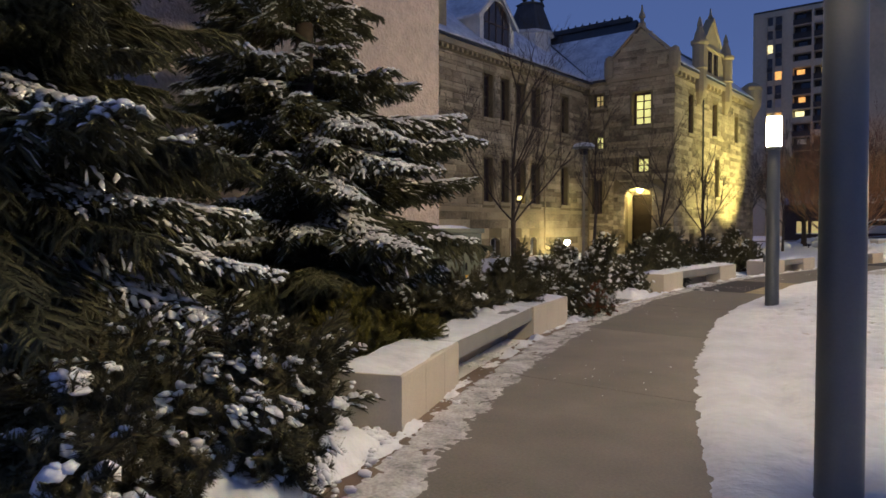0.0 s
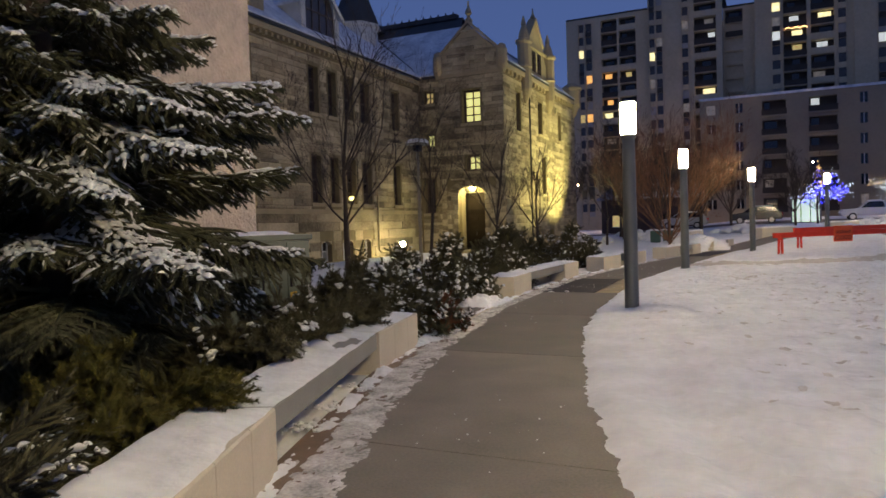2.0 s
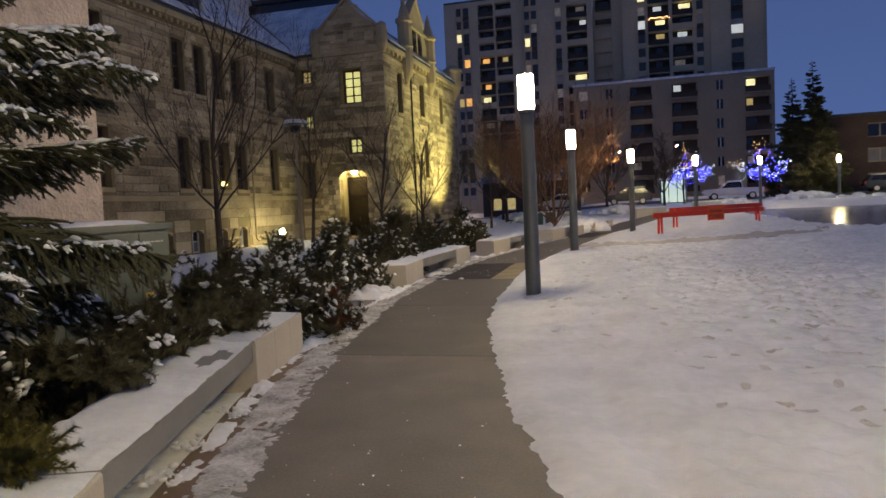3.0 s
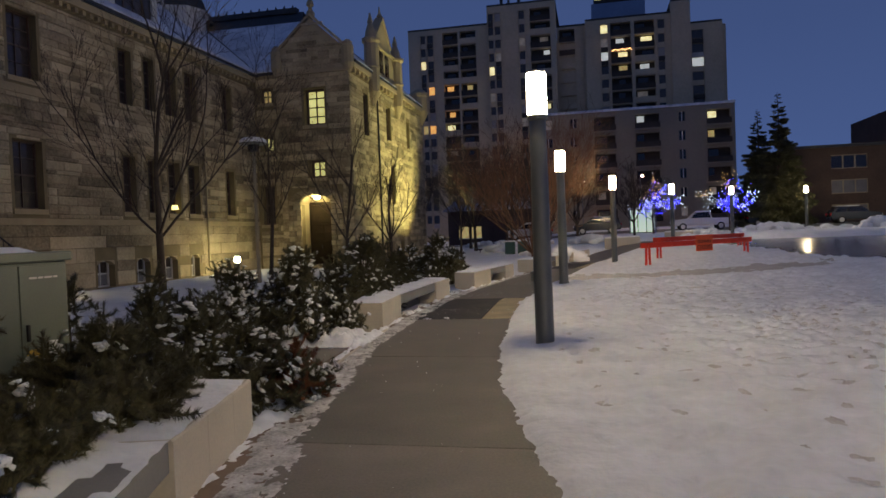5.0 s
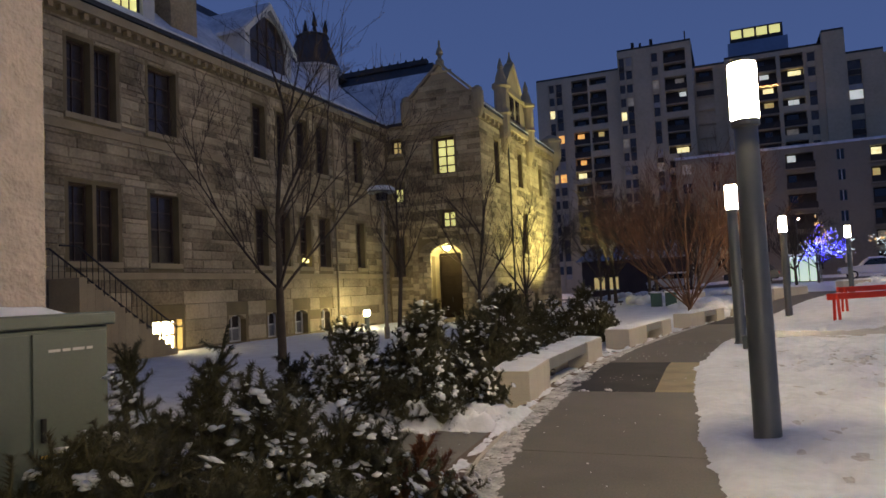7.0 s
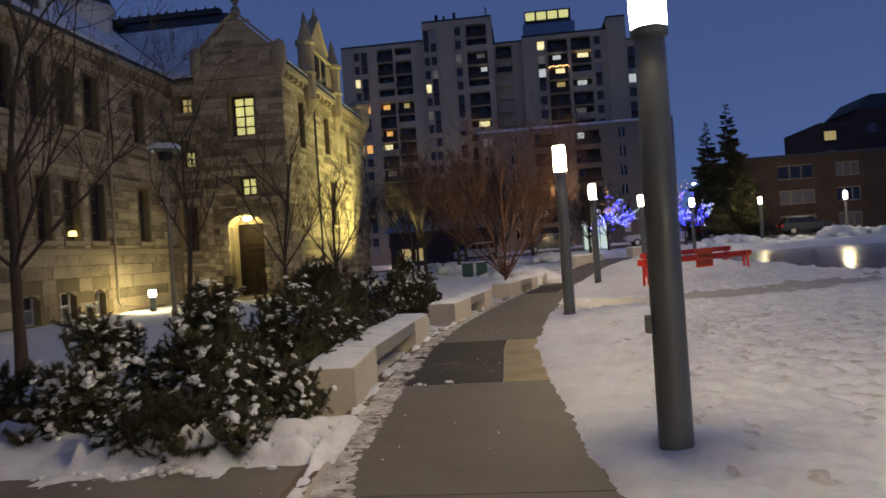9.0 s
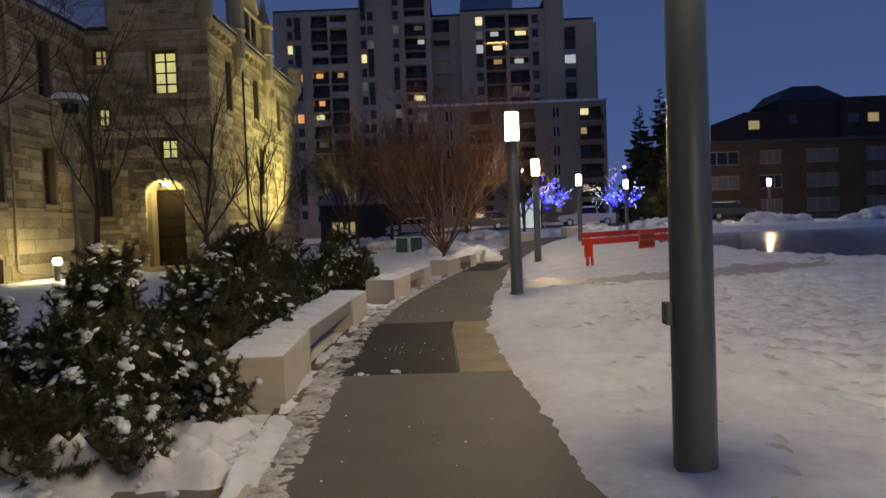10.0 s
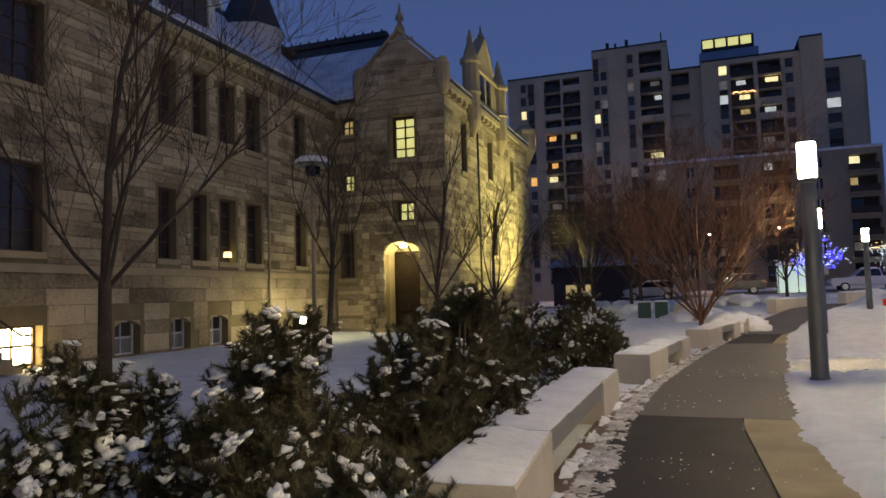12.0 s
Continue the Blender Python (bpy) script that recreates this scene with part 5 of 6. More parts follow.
def spray(length, droop, r, twigs, needle, per_m, snow_share, core=0.013, flat=0.35, width=0.0032, hang=0.35, load=1.0):
    """One conifer bough: a drooping axis with side twigs full of needles; the snow that lies on it is a second mesh."""
    green, snow = Buf(), Buf()

    def axis(s):
        return Vector((length * s, 0.06 * length * math.sin(3 * s + droop * 9), length * (-droop * s ** 1.6 + 0.25 * droop * s ** 4)))

    main = [axis(i / 8) for i in range(9)]
    green.rod(main, [0.022 * (1 - 0.85 * i / 8) * max(0.5, length / 1.6) for i in range(9)], 5)
    brush(green, main[4:], core, needle, per_m, r, width)
    for k in range(twigs):
        s = 0.14 + 0.84 * (k + r.random()) / twigs
        side = 1 if k % 2 else -1
        lt = (0.12 + 0.30 * length * (1 - s) ** 0.8 * min(1.0, s * 3)) * r.uniform(0.6, 1.25)
        d = Vector((r.uniform(0.6, 1.0), side * r.uniform(0.55, 1.0), r.uniform(-flat, flat * 0.7))).normalized()
        p = axis(s)
        pts = [p]
        for i in range(3):
            d = (d + Vector((0.12, 0, -hang * r.uniform(0.2, 1.0)))).normalized()
            p = p + d * lt / 3
            pts.append(p)
        brush(green, pts, core, needle, per_m, r, width)
        for j in range(int(lt / 0.085)):
            f = 0.15 + 0.8 * (j + r.random()) / max(1, int(lt / 0.085))
            i0 = min(2, int(f * 3))
            q = pts[i0] + (pts[i0 + 1] - pts[i0]) * (f * 3 - i0)
            e = (d + Vector((r.uniform(-0.2, 0.4), (1 if j % 2 else -1) * r.uniform(0.6, 1.1), -hang * r.uniform(0.2, 1.6)))).normalized()
            ls = lt * r.uniform(0.18, 0.42)
            brush(green, [q, q + e * ls * 0.5, q + e * ls + Vector((0, 0, -hang * 0.12 * ls))], core * 0.8, needle * 0.85, per_m, r, width)
            if r.random() < snow_share * 0.5:
                up2 = Vector((0, 0, core + 0.004))
                snow.drift([q + e * ls * v + up2 + rand_dir(r) * 0.006 for v in (0.2, 0.5, 0.75, 1.0)], r.uniform(0.008, 0.022) * load, r)
        if lt > 0.22:
            q = pts[1]
            e = (d + Vector((0.3, -side * 0.9, -0.2))).normalized()
            brush(green, [q, q + e * lt * 0.25, q + e * lt * 0.5 + Vector((0, 0, -hang * 0.1))], core, needle, per_m, r, width)
            q = pts[2]
            e = (d + Vector((0.2, side * 0.8, -0.5))).normalized()
            brush(green, [q, q + e * lt * 0.2, q + e * lt * 0.4 + Vector((0, 0, -hang * 0.12))], core, needle, per_m, r, width)
        if r.random() < snow_share:
            up = Vector((0, 0, core + 0.006))
            a0, a1 = (0, 3) if r.random() < 0.5 else (1, 3) if r.random() < 0.6 else (0, 2)
            for i in range(a0, a1):
                if r.random() < 0.75:
                    f0, f1 = r.uniform(0.0, 0.3), r.uniform(0.65, 1.0)
                    seg = pts[i + 1] - pts[i]
                    line = [pts[i] + seg * (f0 + (f1 - f0) * q / 4) + up + rand_dir(r) * 0.008 for q in range(5)]
                    snow.drift(line, r.uniform(0.016, 0.04) * load, r)
            if r.random() < 0.3:
                c = pts[r.randrange(1, 4)]
                w = r.uniform(0.014, 0.034) * load
                snow.blob((c.x, c.y, c.z + core + w * 0.2), w * r.uniform(1.2, 2.2), w * r.uniform(1.0, 1.6), w * 0.55, r, 0.4)
    s0 = r.uniform(0.2, 0.4)
    if snow_share > 0.2:
        while s0 < 0.95:
            s1 = min(0.98, s0 + r.uniform(0.08, 0.22))
            line = [axis(s0 + (s1 - s0) * i / 5) + Vector((0, r.uniform(-0.012, 0.012), core + 0.008)) for i in range(6)]
            snow.drift(line, r.uniform(0.03, 0.065) * load, r)
            s0 = s1 + r.uniform(0.02, 0.12)
    return green, snow


rs = random.Random(21)
BOUGHS = []
for ln, tw in ((2.6, 96), (1.9, 76), (1.3, 54), (0.8, 34)):
    for v in range(2):
        gbuf, sbuf = spray(ln, rs.uniform(0.16, 0.3), rs, tw, 0.027, 300, 0.85, width=0.0052, load=0.85)
        BOUGHS.append((ln, gbuf.mesh("bough", SPRUCE), sbuf.mesh("bough_snow", SNOWB, True)))


def spruce(x, y, z, height, radius, label, gap=0.36, per=7, scale=1.0, seed=1, snowy=0.75, lowest=0.35, boughs=BOUGHS, ragged=0.16, jitter=0.09, thin=(), heavy=()):
    r = random.Random(seed)
    t = thing("spruce_tree", label, "tree", x, y, z)
    tr = Buf()
    tr.rod([Vector((0.03 * math.sin(i), 0.03 * math.cos(i * 1.3), height * i / 10 - 0.15)) for i in range(11)], [0.16 * height / 9 * (1 - 0.93 * i / 10) for i in range(11)], 9)
    o = new("trunk", tr.mesh("trunk", BARK, True))
    o.parent = t
    zz = lowest
    while zz < height - 0.25:
        want = radius * (1 - zz / height) ** 0.85 * (0.75 + 0.25 * min(1, zz / 1.2))
        n = per if zz < height * 0.75 else max(4, per - 2)
        for k in range(n):
            a = 360 * (k + r.random() * 0.7) / n + zz * 137
            reach = want
            for lo, hi, f, az, half in thin:
                if lo < zz < hi and abs((a - az + 180) % 360 - 180) < half:
                    reach *= f
            ln = max(0.3, reach * r.uniform(0.96 - ragged, 0.96 + ragged))
            L, gm, sm = min(boughs, key=lambda q: abs(q[0] * scale - ln) + r.random() * 0.25)
            b = new("bough", gm)
            b.parent = t
            s = ln / L
            b.matrix_basis = pose(0, 0, zz + r.uniform(-jitter, jitter), r.uniform(-14, 14), -r.uniform(-10, 16) - 12 * zz / height, a) @ Matrix.Diagonal((s, s, s, 1))
            load = snowy * (0.3 if zz < 1.4 else 1.0)
            for lo, hi, az, half in heavy:
                if lo < zz < hi and abs((a - az + 180) % 360 - 180) < half:
                    load = 1.0
            if r.random() < load:
                q = new("bough_snow", sm)
                q.parent = b
                q["kind"] = "stuff"
        zz += gap * r.uniform(0.85, 1.15) * (1 if zz < 5 else 1.4)
    return t


spruce(-7.85, 7.2, 0, 11.0, 2.6, "tall dark green spruce tree with boughs loaded with snow", seed=3, per=12, gap=0.44, snowy=0.85, jitter=0.15, ragged=0.2, thin=((3.9, 4.9, 0.45, 35, 70), (4.9, 9.0, 0.85, 35, 90), (1.4, 3.7, 1.16, 10, 38)))
spruce(-6.15, 2.6, 0, 9.5, 2.3, "dense dark spruce tree with snow-loaded boughs beside the path", seed=8, gap=0.36, per=17, snowy=0.22, jitter=0.22, ragged=0.24, heavy=((1.3, 2.3, 45, 20),))
FARBOUGHS = []
for v in range(3):
    gbuf, sbuf = spray(2.4, rs.uniform(0.1, 0.25), rs, 46, 0.2, 70, 0.0, width=0.03, hang=0.5, flat=1.1)
    FARBOUGHS.append((2.4, gbuf.mesh("bough", SPRUCE), sbuf.mesh("bough_snow", SNOWB, True)))
for x, y, h, s in ((15.3, 82, 13.6, 5), (13.8, 84, 12.4, 6)):
    spruce(x, y, 1.0, h, h * 0.23, "tall dark spruce against the evening sky", gap=0.3, per=8, jitter=0.3, seed=s, snowy=0.0, lowest=0.8, boughs=FARBOUGHS, ragged=0.35)

# sprigs for shrubs: upright pine shoots and looser juniper sprays
SPRIGS, SNOWTUFTS = [], []
for v in range(5):
    gbuf, sbuf = Buf(), Buf()
    p, d = Vector((0, 0, -0.12)), Vector((0.1, 0, 1)).normalized()
    pts = [p]
    for i in range(4):
        d = (d + rand_dir(rs) * 0.22).normalized()
        p = p + d * 0.075
        pts.append(p)
    brush(gbuf, pts, 0.007, 0.048, 800, rs, 0.0034, lean=0.55)
    tips = [pts[-1], pts[-2]]
    for q in range(6):
        e = (rand_dir(rs) + Vector((0, 0, 0.45))).normalized()
        o = pts[1 + q % 3]
        e2 = (e + Vector((0, 0, 0.5))).normalized()
        tip = o + e * 0.085 + e2 * 0.07
        brush(gbuf, [o, o + e * 0.085, tip], 0.007, 0.046, 800, rs, 0.0034, lean=0.55)
        tips.append(tip)
        tips.append(o + e * 0.08)
    SPRIGS.append(gbuf)
    for tip in tips:
        if rs.random() < 0.34:
            for q in range(rs.choice((2, 3, 5, 8))):
                w = rs.uniform(0.007, 0.024)
                sbuf.blob((tip.x + rs.uniform(-0.032, 0.032), tip.y + rs.uniform(-0.032, 0.032), tip.z + rs.uniform(-0.024, 0.014)), w * rs.uniform(0.9, 1.9), w * rs.uniform(0.9, 1.9), w * rs.uniform(0.5, 0.8), rs, 0.42)
    SNOWTUFTS.append(sbuf.mesh("snow_tuft", SNOWB, True))
PINESPRIG = [b.mesh("shoot", PINE) for b in SPRIGS]
YEWSPRIG = [b.mesh("shoot", YEW) for b in SPRIGS]
RUSTSPRIG = [b.mesh("shoot", mat("rusty_needles", (0.16, 0.06, 0.025), 0.8, var=0.35, scale=3, fine=20, bump=0, rand=0.3)) for b in SPRIGS[:2]]
JUNIPER = []
for v in range(3):
    gbuf, sbuf = spray(0.95, rs.uniform(-0.05, 0.12), rs, 38, 0.02, 420, 0.5, core=0.009, flat=0.8, hang=0.05)
    JUNIPER.append((gbuf.mesh("spray", PINE), sbuf.mesh("snow_on_spray", SNOWB, True)))


def shrub(x, y, rx, ry, h, n, label, sprigs=None, snow=0.35, seed=1, z=0.02, size=1.0, group="", floor=0.08):
    """A rounded bush of many upright shoots on bare stems."""
    r = random.Random(seed)
    t = thing("pine_shrub", label, "shrub", x, y, z, group)
    stems = Buf()
    clumps = []
    for k in range(max(5, int(n / 7))):
        a, u = r.uniform(0, 2 * math.pi), r.random() ** 0.5
        clumps.append((a, u, r.uniform(0.62, 1.12)))
    for k in range(int(n * 1.15)):
        a, u, top = clumps[k % len(clumps)]
        w = 0.16 * r.random() ** 0.5
        wa = r.uniform(0, 2 * math.pi)
        px, py = rx * u * math.cos(a) + w * math.cos(wa), ry * u * math.sin(a) + w * math.sin(wa)
        u2 = min(1.0, math.hypot(px / rx, py / ry))
        dome = math.sqrt(max(0.05, 1 - (u2 * 0.95) ** 2))
        hz = h * dome * top - w * 0.7
        if k >= len(clumps) * 5:
            hz *= r.uniform(0.3, 0.85)
        p = Vector((px, py, max(floor if x + px < lin(y + py, FRONT) - 0.72 else 0.56, hz - 0.14) if floor > 0.1 else max(0.08, hz - 0.14)))
        a, u = math.atan2(py / ry, px / rx), u2
        out = Vector((math.cos(a) * u * 1.0, math.sin(a) * u * 1.0, 0.55 + dome)).normalized()
        q = Vector((0, 0, 1)).rotation_difference((out + rand_dir(r) * 0.28).normalized()).to_matrix().to_4x4()
        i = r.randrange(5)
        s = size * r.uniform(0.9, 1.42)
        kinds = sprigs or PINESPRIG
        o = new("shoot", kinds[i % len(kinds)])
        o.parent = t
        o.matrix_basis = Matrix.Translation(p) @ q @ pose(0, 0, 0, 0, 0, r.uniform(0, 360)) @ Matrix.Diagonal((s, s, s, 1))
        if r.random() < snow:
            w = new("snow_tuft", SNOWTUFTS[i])
            w.parent = o
            w["kind"] = "stuff"
        if k % 4 == 0:
            stems.rod([Vector((p.x * 0.25, p.y * 0.25, -0.05)), Vector((p.x * 0.7, p.y * 0.7, p.z * 0.45)), p], [0.02, 0.014, 0.008], 5)
    o = new("woody_base", stems.mesh("woody_base", BARK))
    o.parent = t
    o["kind"] = "stuff"
    return t


def juniper(x, y, rad, h, n, label, seed, z=0.02):
    """A spreading bush of long snowy sprays."""
    r = random.Random(seed)
    t = thing("juniper_shrub", label, "shrub", x, y, z, "shrubs beside the path")
    for k in range(n):
        a = 360 * (k + r.random()) / n * 5
        g, s = r.choice(JUNIPER)
        sc = r.uniform(0.65, 1.1) * rad / 0.9
        b = new("spray", g)
        b.parent = t
        b.matrix_basis = pose(r.uniform(-0.25, 0.25) * rad, r.uniform(-0.25, 0.25) * rad, r.uniform(0.02, h * 0.5), r.uniform(-25, 25), -r.uniform(8, 62), a) @ Matrix.Diagonal((sc, sc, sc, 1))
        if r.random() < 0.42:
            q = new("snow_on_spray", s)
            q.parent = b
            q["kind"] = "stuff"
    return t


for i, (x, y, rad, h) in enumerate(((-4.85, 4.15, 0.8, 0.7), (-4.75, 3.2, 0.85, 0.7), (-4.75, 2.2, 0.85, 0.65), (-4.9, 1.1, 0.9, 0.7), (-5.6, 3.7, 0.95, 1.0), (-5.5, 1.8, 1.0, 1.0), (-6.2, 0.6, 1.0, 1.0), (-5.35, 4.9, 0.7, 0.7))):
    juniper(x, y, rad, h, 40, "spreading evergreen shrub thick with clumps of snow", 30 + i)
SNOWYLABEL = "low spreading pine thick with small clumps of snow"
for i, (x, y, rx, ry, h, n, sn) in enumerate(((-4.4, 4.0, 0.42, 0.45, 0.75, 45, 0.45), (-4.1, 3.0, 0.6, 0.6, 0.78, 70, 0.4), (-3.9, 2.1, 0.65, 0.7, 0.8, 75, 0.4), (-4.8, 3.5, 0.75, 0.8, 1.1, 75, 0.35), (-4.75, 2.4, 0.75, 0.8, 1.15, 75, 0.3))):
    shrub(x, y, rx, ry, h, n, SNOWYLABEL, None, sn, 140 + i, group="low pines at the bend", size=1.35)
PINELABEL = "dark green dwarf pine shrub with tufts of snow"
shrub(-5.48, 5.9, 0.58, 0.7, 0.98, 120, "yellow-green evergreen shrub with hardly any snow, behind a bench", YEWSPRIG, 0.03, 41, size=0.8, floor=0.12)
for i, (x, y, rx, ry, h, n, sn) in enumerate((
        (-6.3, 8.1, 0.62, 0.9, 0.85, 120, 0.15), (-6.6, 9.4, 0.64, 0.8, 1.0, 130, 0.1), (-6.88, 10.5, 0.74, 0.85, 1.1, 140, 0.12), (-6.95, 11.7, 0.75, 0.7, 1.05, 100, 0.45), (-7.4, 11.1, 0.6, 0.6, 1.15, 80, 0.2),
        (-6.62, 12.55, 0.55, 0.6, 0.85, 85, 0.6), (-7.9, 12.6, 0.8, 0.7, 1.0, 80, 0.3),
        (-7.95, 17.4, 0.7, 0.65, 0.95, 100, 0.5), (-8.5, 18.0, 0.6, 0.7, 1.45, 120, 0.5), (-9.45, 17.3, 0.65, 0.7, 1.25, 100, 0.6), (-8.15, 16.6, 0.75, 0.5, 0.75, 110, 0.45),
        (-8.1, 19.3, 0.65, 0.8, 1.25, 110, 0.18), (-8.35, 20.9, 0.9, 1.0, 1.6, 150, 0.15), (-8.6, 22.4, 0.9, 1.0, 1.6, 140, 0.15),
        (-8.0, 27.4, 0.9, 1.0, 1.45, 130, 0.4), (-9.0, 28.0, 0.9, 0.9, 1.3, 110, 0.4), (-8.2, 29.2, 0.9, 0.9, 1.2, 90, 0.35), (-10.2, 27.6, 0.9, 0.8, 1.1, 90, 0.4))):
    shrub(x, y, rx, ry, h, n, PINELABEL, None, sn, 50 + i, group="dwarf pines along the benches", floor=0.12 if i < 3 else 0.08)
shrub(-6.3, 12.75, 0.25, 0.25, 0.55, 22, "small rust-brown shoot of a pine beside the path", RUSTSPRIG, 0.1, 88)
for i, (x, y, h) in enumerate(((-7.32, 11.9, 1.62), (-7.42, 11.4, 1.36), (-8.7, 12.5, 1.5), (-10.6, 17.5, 0.9))):
    shrub(x, y, 0.13, 0.13, h, 22, "upright candle-like pine shoot with a little snow", None, 0.25, 70 + i)


# ---- snow clods along the shrubs and benches ----
def clods(name, label, places, seed):
    r = random.Random(seed)
    buf = Buf()
    for x, y, w, n, big in places:
        for k in range(5 * n):
            s = 0.55 * big * r.uniform(0.12, 1.0) ** 1.8
            px, py = x + r.gauss(0, w), y + r.gauss(0, w * 0.8)
            buf.blob((px, py, s * 0.3 + 0.0), s * r.uniform(0.9, 1.4), s * r.uniform(0.9, 1.4), s * 0.6, r, 0.3)
    tagged(new(name, buf.mesh(name, SNOW, True)), label, "snow", kind="stuff")


clods("snow_clods", "heaped clods of shovelled snow beside path and shrubs", [(-7.0, 16.8, 0.16, 50, 0.09), (-7.4, 16.45, 0.2, 60, 0.1), (-8.0, 16.2, 0.25, 60, 0.1), (-8.7, 16.1, 0.25, 24, 0.08), (-9.4, 16.1, 0.25, 16, 0.08), (-6.25, 12.2, 0.12, 16, 0.08), (-6.45, 13.0, 0.14, 16, 0.09), (-4.15, 4.6, 0.14, 26, 0.1), (-3.95, 4.2, 0.16, 26, 0.1), (-3.6, 3.5, 0.2, 24, 0.09), (-5.35, 8.2, 0.1, 12, 0.06), (-5.15, 7.6, 0.1, 14, 0.06), (-5.5, 9.0, 0.1, 12, 0.06), (-7.2, 25.3, 0.15, 18, 0.1), (-4.3, 6.0, 0.05, 5, 0.05), (-6.9, 20.6, 0.1, 14, 0.06), (-6.95, 21.6, 0.1, 14, 0.06), (-5.95, 19.25, 0.05, 1, 0.09), (-6.4, 19.2, 0.05, 1, 0.09)], 4)

clods("snow_crumbs", "small crumbs of snow scattered on the cleared path", [(-5.2, 10.5, 0.7, 5, 0.02), (-5.6, 13.5, 0.6, 5, 0.018), (-5.8, 16.8, 0.6, 6, 0.018), (-6.0, 20.5, 0.5, 14, 0.018), (-4.0, 8.0, 0.6, 10, 0.018), (-5.9, 24.5, 0.7, 14, 0.022), (-5.5, 28, 0.7, 14, 0.022), (-6.6, 14.6, 0.5, 8, 0.022)], 5)

# ---- bare trees ----
def bare_tree(x, y, z, height, fork, spread, label, material, seed, limbs=6, depth=4, r0=0.08, stout=0.42, rise=0.9, fine=0.0032):
    r = random.Random(seed)
    t = thing("bare_tree", label, "tree", x, y, z)
    tr, tw = Buf(), Buf()
    lean = Vector((r.uniform(-0.05, 0.05), r.uniform(-0.05, 0.05), 1))
    trunk = [Vector((lean.x * fork * i / 4, lean.y * fork * i / 4, fork * i / 4 - (0.15 if i == 0 else 0))) for i in range(5)]
    tr.rod(trunk, [r0 * 1.25, r0, r0 * 0.93, r0 * 0.88, r0 * 0.85], 9)

    def grow(p, d, ln, rad, lev):
        pts = [p]
        k = 5 if lev < 2 else 3
        for i in range(k):
            d = (d + rand_dir(r) * 0.10 + Vector((0, 0, 0.07 * rise))).normalized()
            p = p + d * ln / k
            pts.append(p)
        radii = [max(fine, rad * (1 - 0.6 * i / k)) for i in range(k + 1)]
        (tr if lev == 0 else tw).rod(pts, radii, 6 if lev < 2 else 4)
        if lev < depth:
            for i in range(r.choice((3, 4)) + (2 if lev == 0 else 0)):
                s = r.uniform(0.25, 1.0)
                q = pts[min(k, max(1, round(s * k)))]
                e = rand_dir(r)
                e = (d + (e - d * e.dot(d)) * r.uniform(0.5, 0.95) + Vector((0, 0, 0.12 * rise))).normalized()
                grow(q, e, ln * r.uniform(0.45, 0.68), rad * r.uniform(0.36, 0.5), lev + 1)

    for i in range(limbs):
        a = 2 * math.pi * (i + r.random() * 0.6) / limbs
        q = trunk[4] if i < limbs - 2 else trunk[4] + Vector((0, 0, 0.0))
        up = r.uniform(0.9, 1.6) / spread
        grow(q - Vector((0, 0, r.uniform(0, 0.25))), Vector((math.cos(a), math.sin(a), up)).normalized(), (height - fork) * r.uniform(0.42, 0.58), r0 * stout, 0)
    grow(trunk[4], Vector((lean.x, lean.y, 1.0)).normalized(), (height - fork) * 0.62, r0 * 0.75, 0)
    o = new("trunk", tr.mesh("trunk", material, True))
    o.parent = t
    o = new("crown", tw.mesh("crown", material))
    o.parent = t
    o["kind"] = "stuff"
    return t


BARELABEL = "young leafless tree with thin upswept branches in snow"
bare_tree(-13.8, 21.65, -0.05, 8.6, 1.95, 1.1, BARELABEL, BARK, 1, r0=0.105, limbs=4, stout=0.33)
bare_tree(-15.2, 30.5, -0.1, 7.6, 2.6, 0.7, BARELABEL, BARK, 2, limbs=4, depth=3, stout=0.34)
bare_tree(-13.5, 34.5, -0.1, 7.6, 1.7, 0.8, BARELABEL, BARK, 3, limbs=4, depth=3, r0=0.09)
bare_tree(-12.8, 38.8, -0.1, 7.2, 1.6, 0.7, BARELABEL, BARK, 4, limbs=4, depth=3, r0=0.09)
bare_tree(-11.5, 50.0, 0.0, 8.0, 1.8, 0.9, BARELABEL, BARK, 5, limbs=5)
bare_tree(-5.8, 36.6, 0.05, 7.4, 0.7, 1.2, "leafless many-stemmed tree with dense reddish twigs", REDBARK, 6, limbs=15, depth=4, r0=0.08, fine=0.0046)
for i, (x, y, h) in enumerate(((-10, 62, 9), (-4.5, 66, 8), (-14, 68, 9), (0.5, 72, 7), (-20, 72, 9), (-8, 78, 10), (-9.0, 57, 8), (-6.6, 63, 8), (-12.2, 60, 8.5))):
    bare_tree(x, y, 0.3, h, 1.8, 1.0, "dark leafless street tree beyond the park", BARK, 10 + i, limbs=7, depth=4, r0=0.13, fine=0.007)


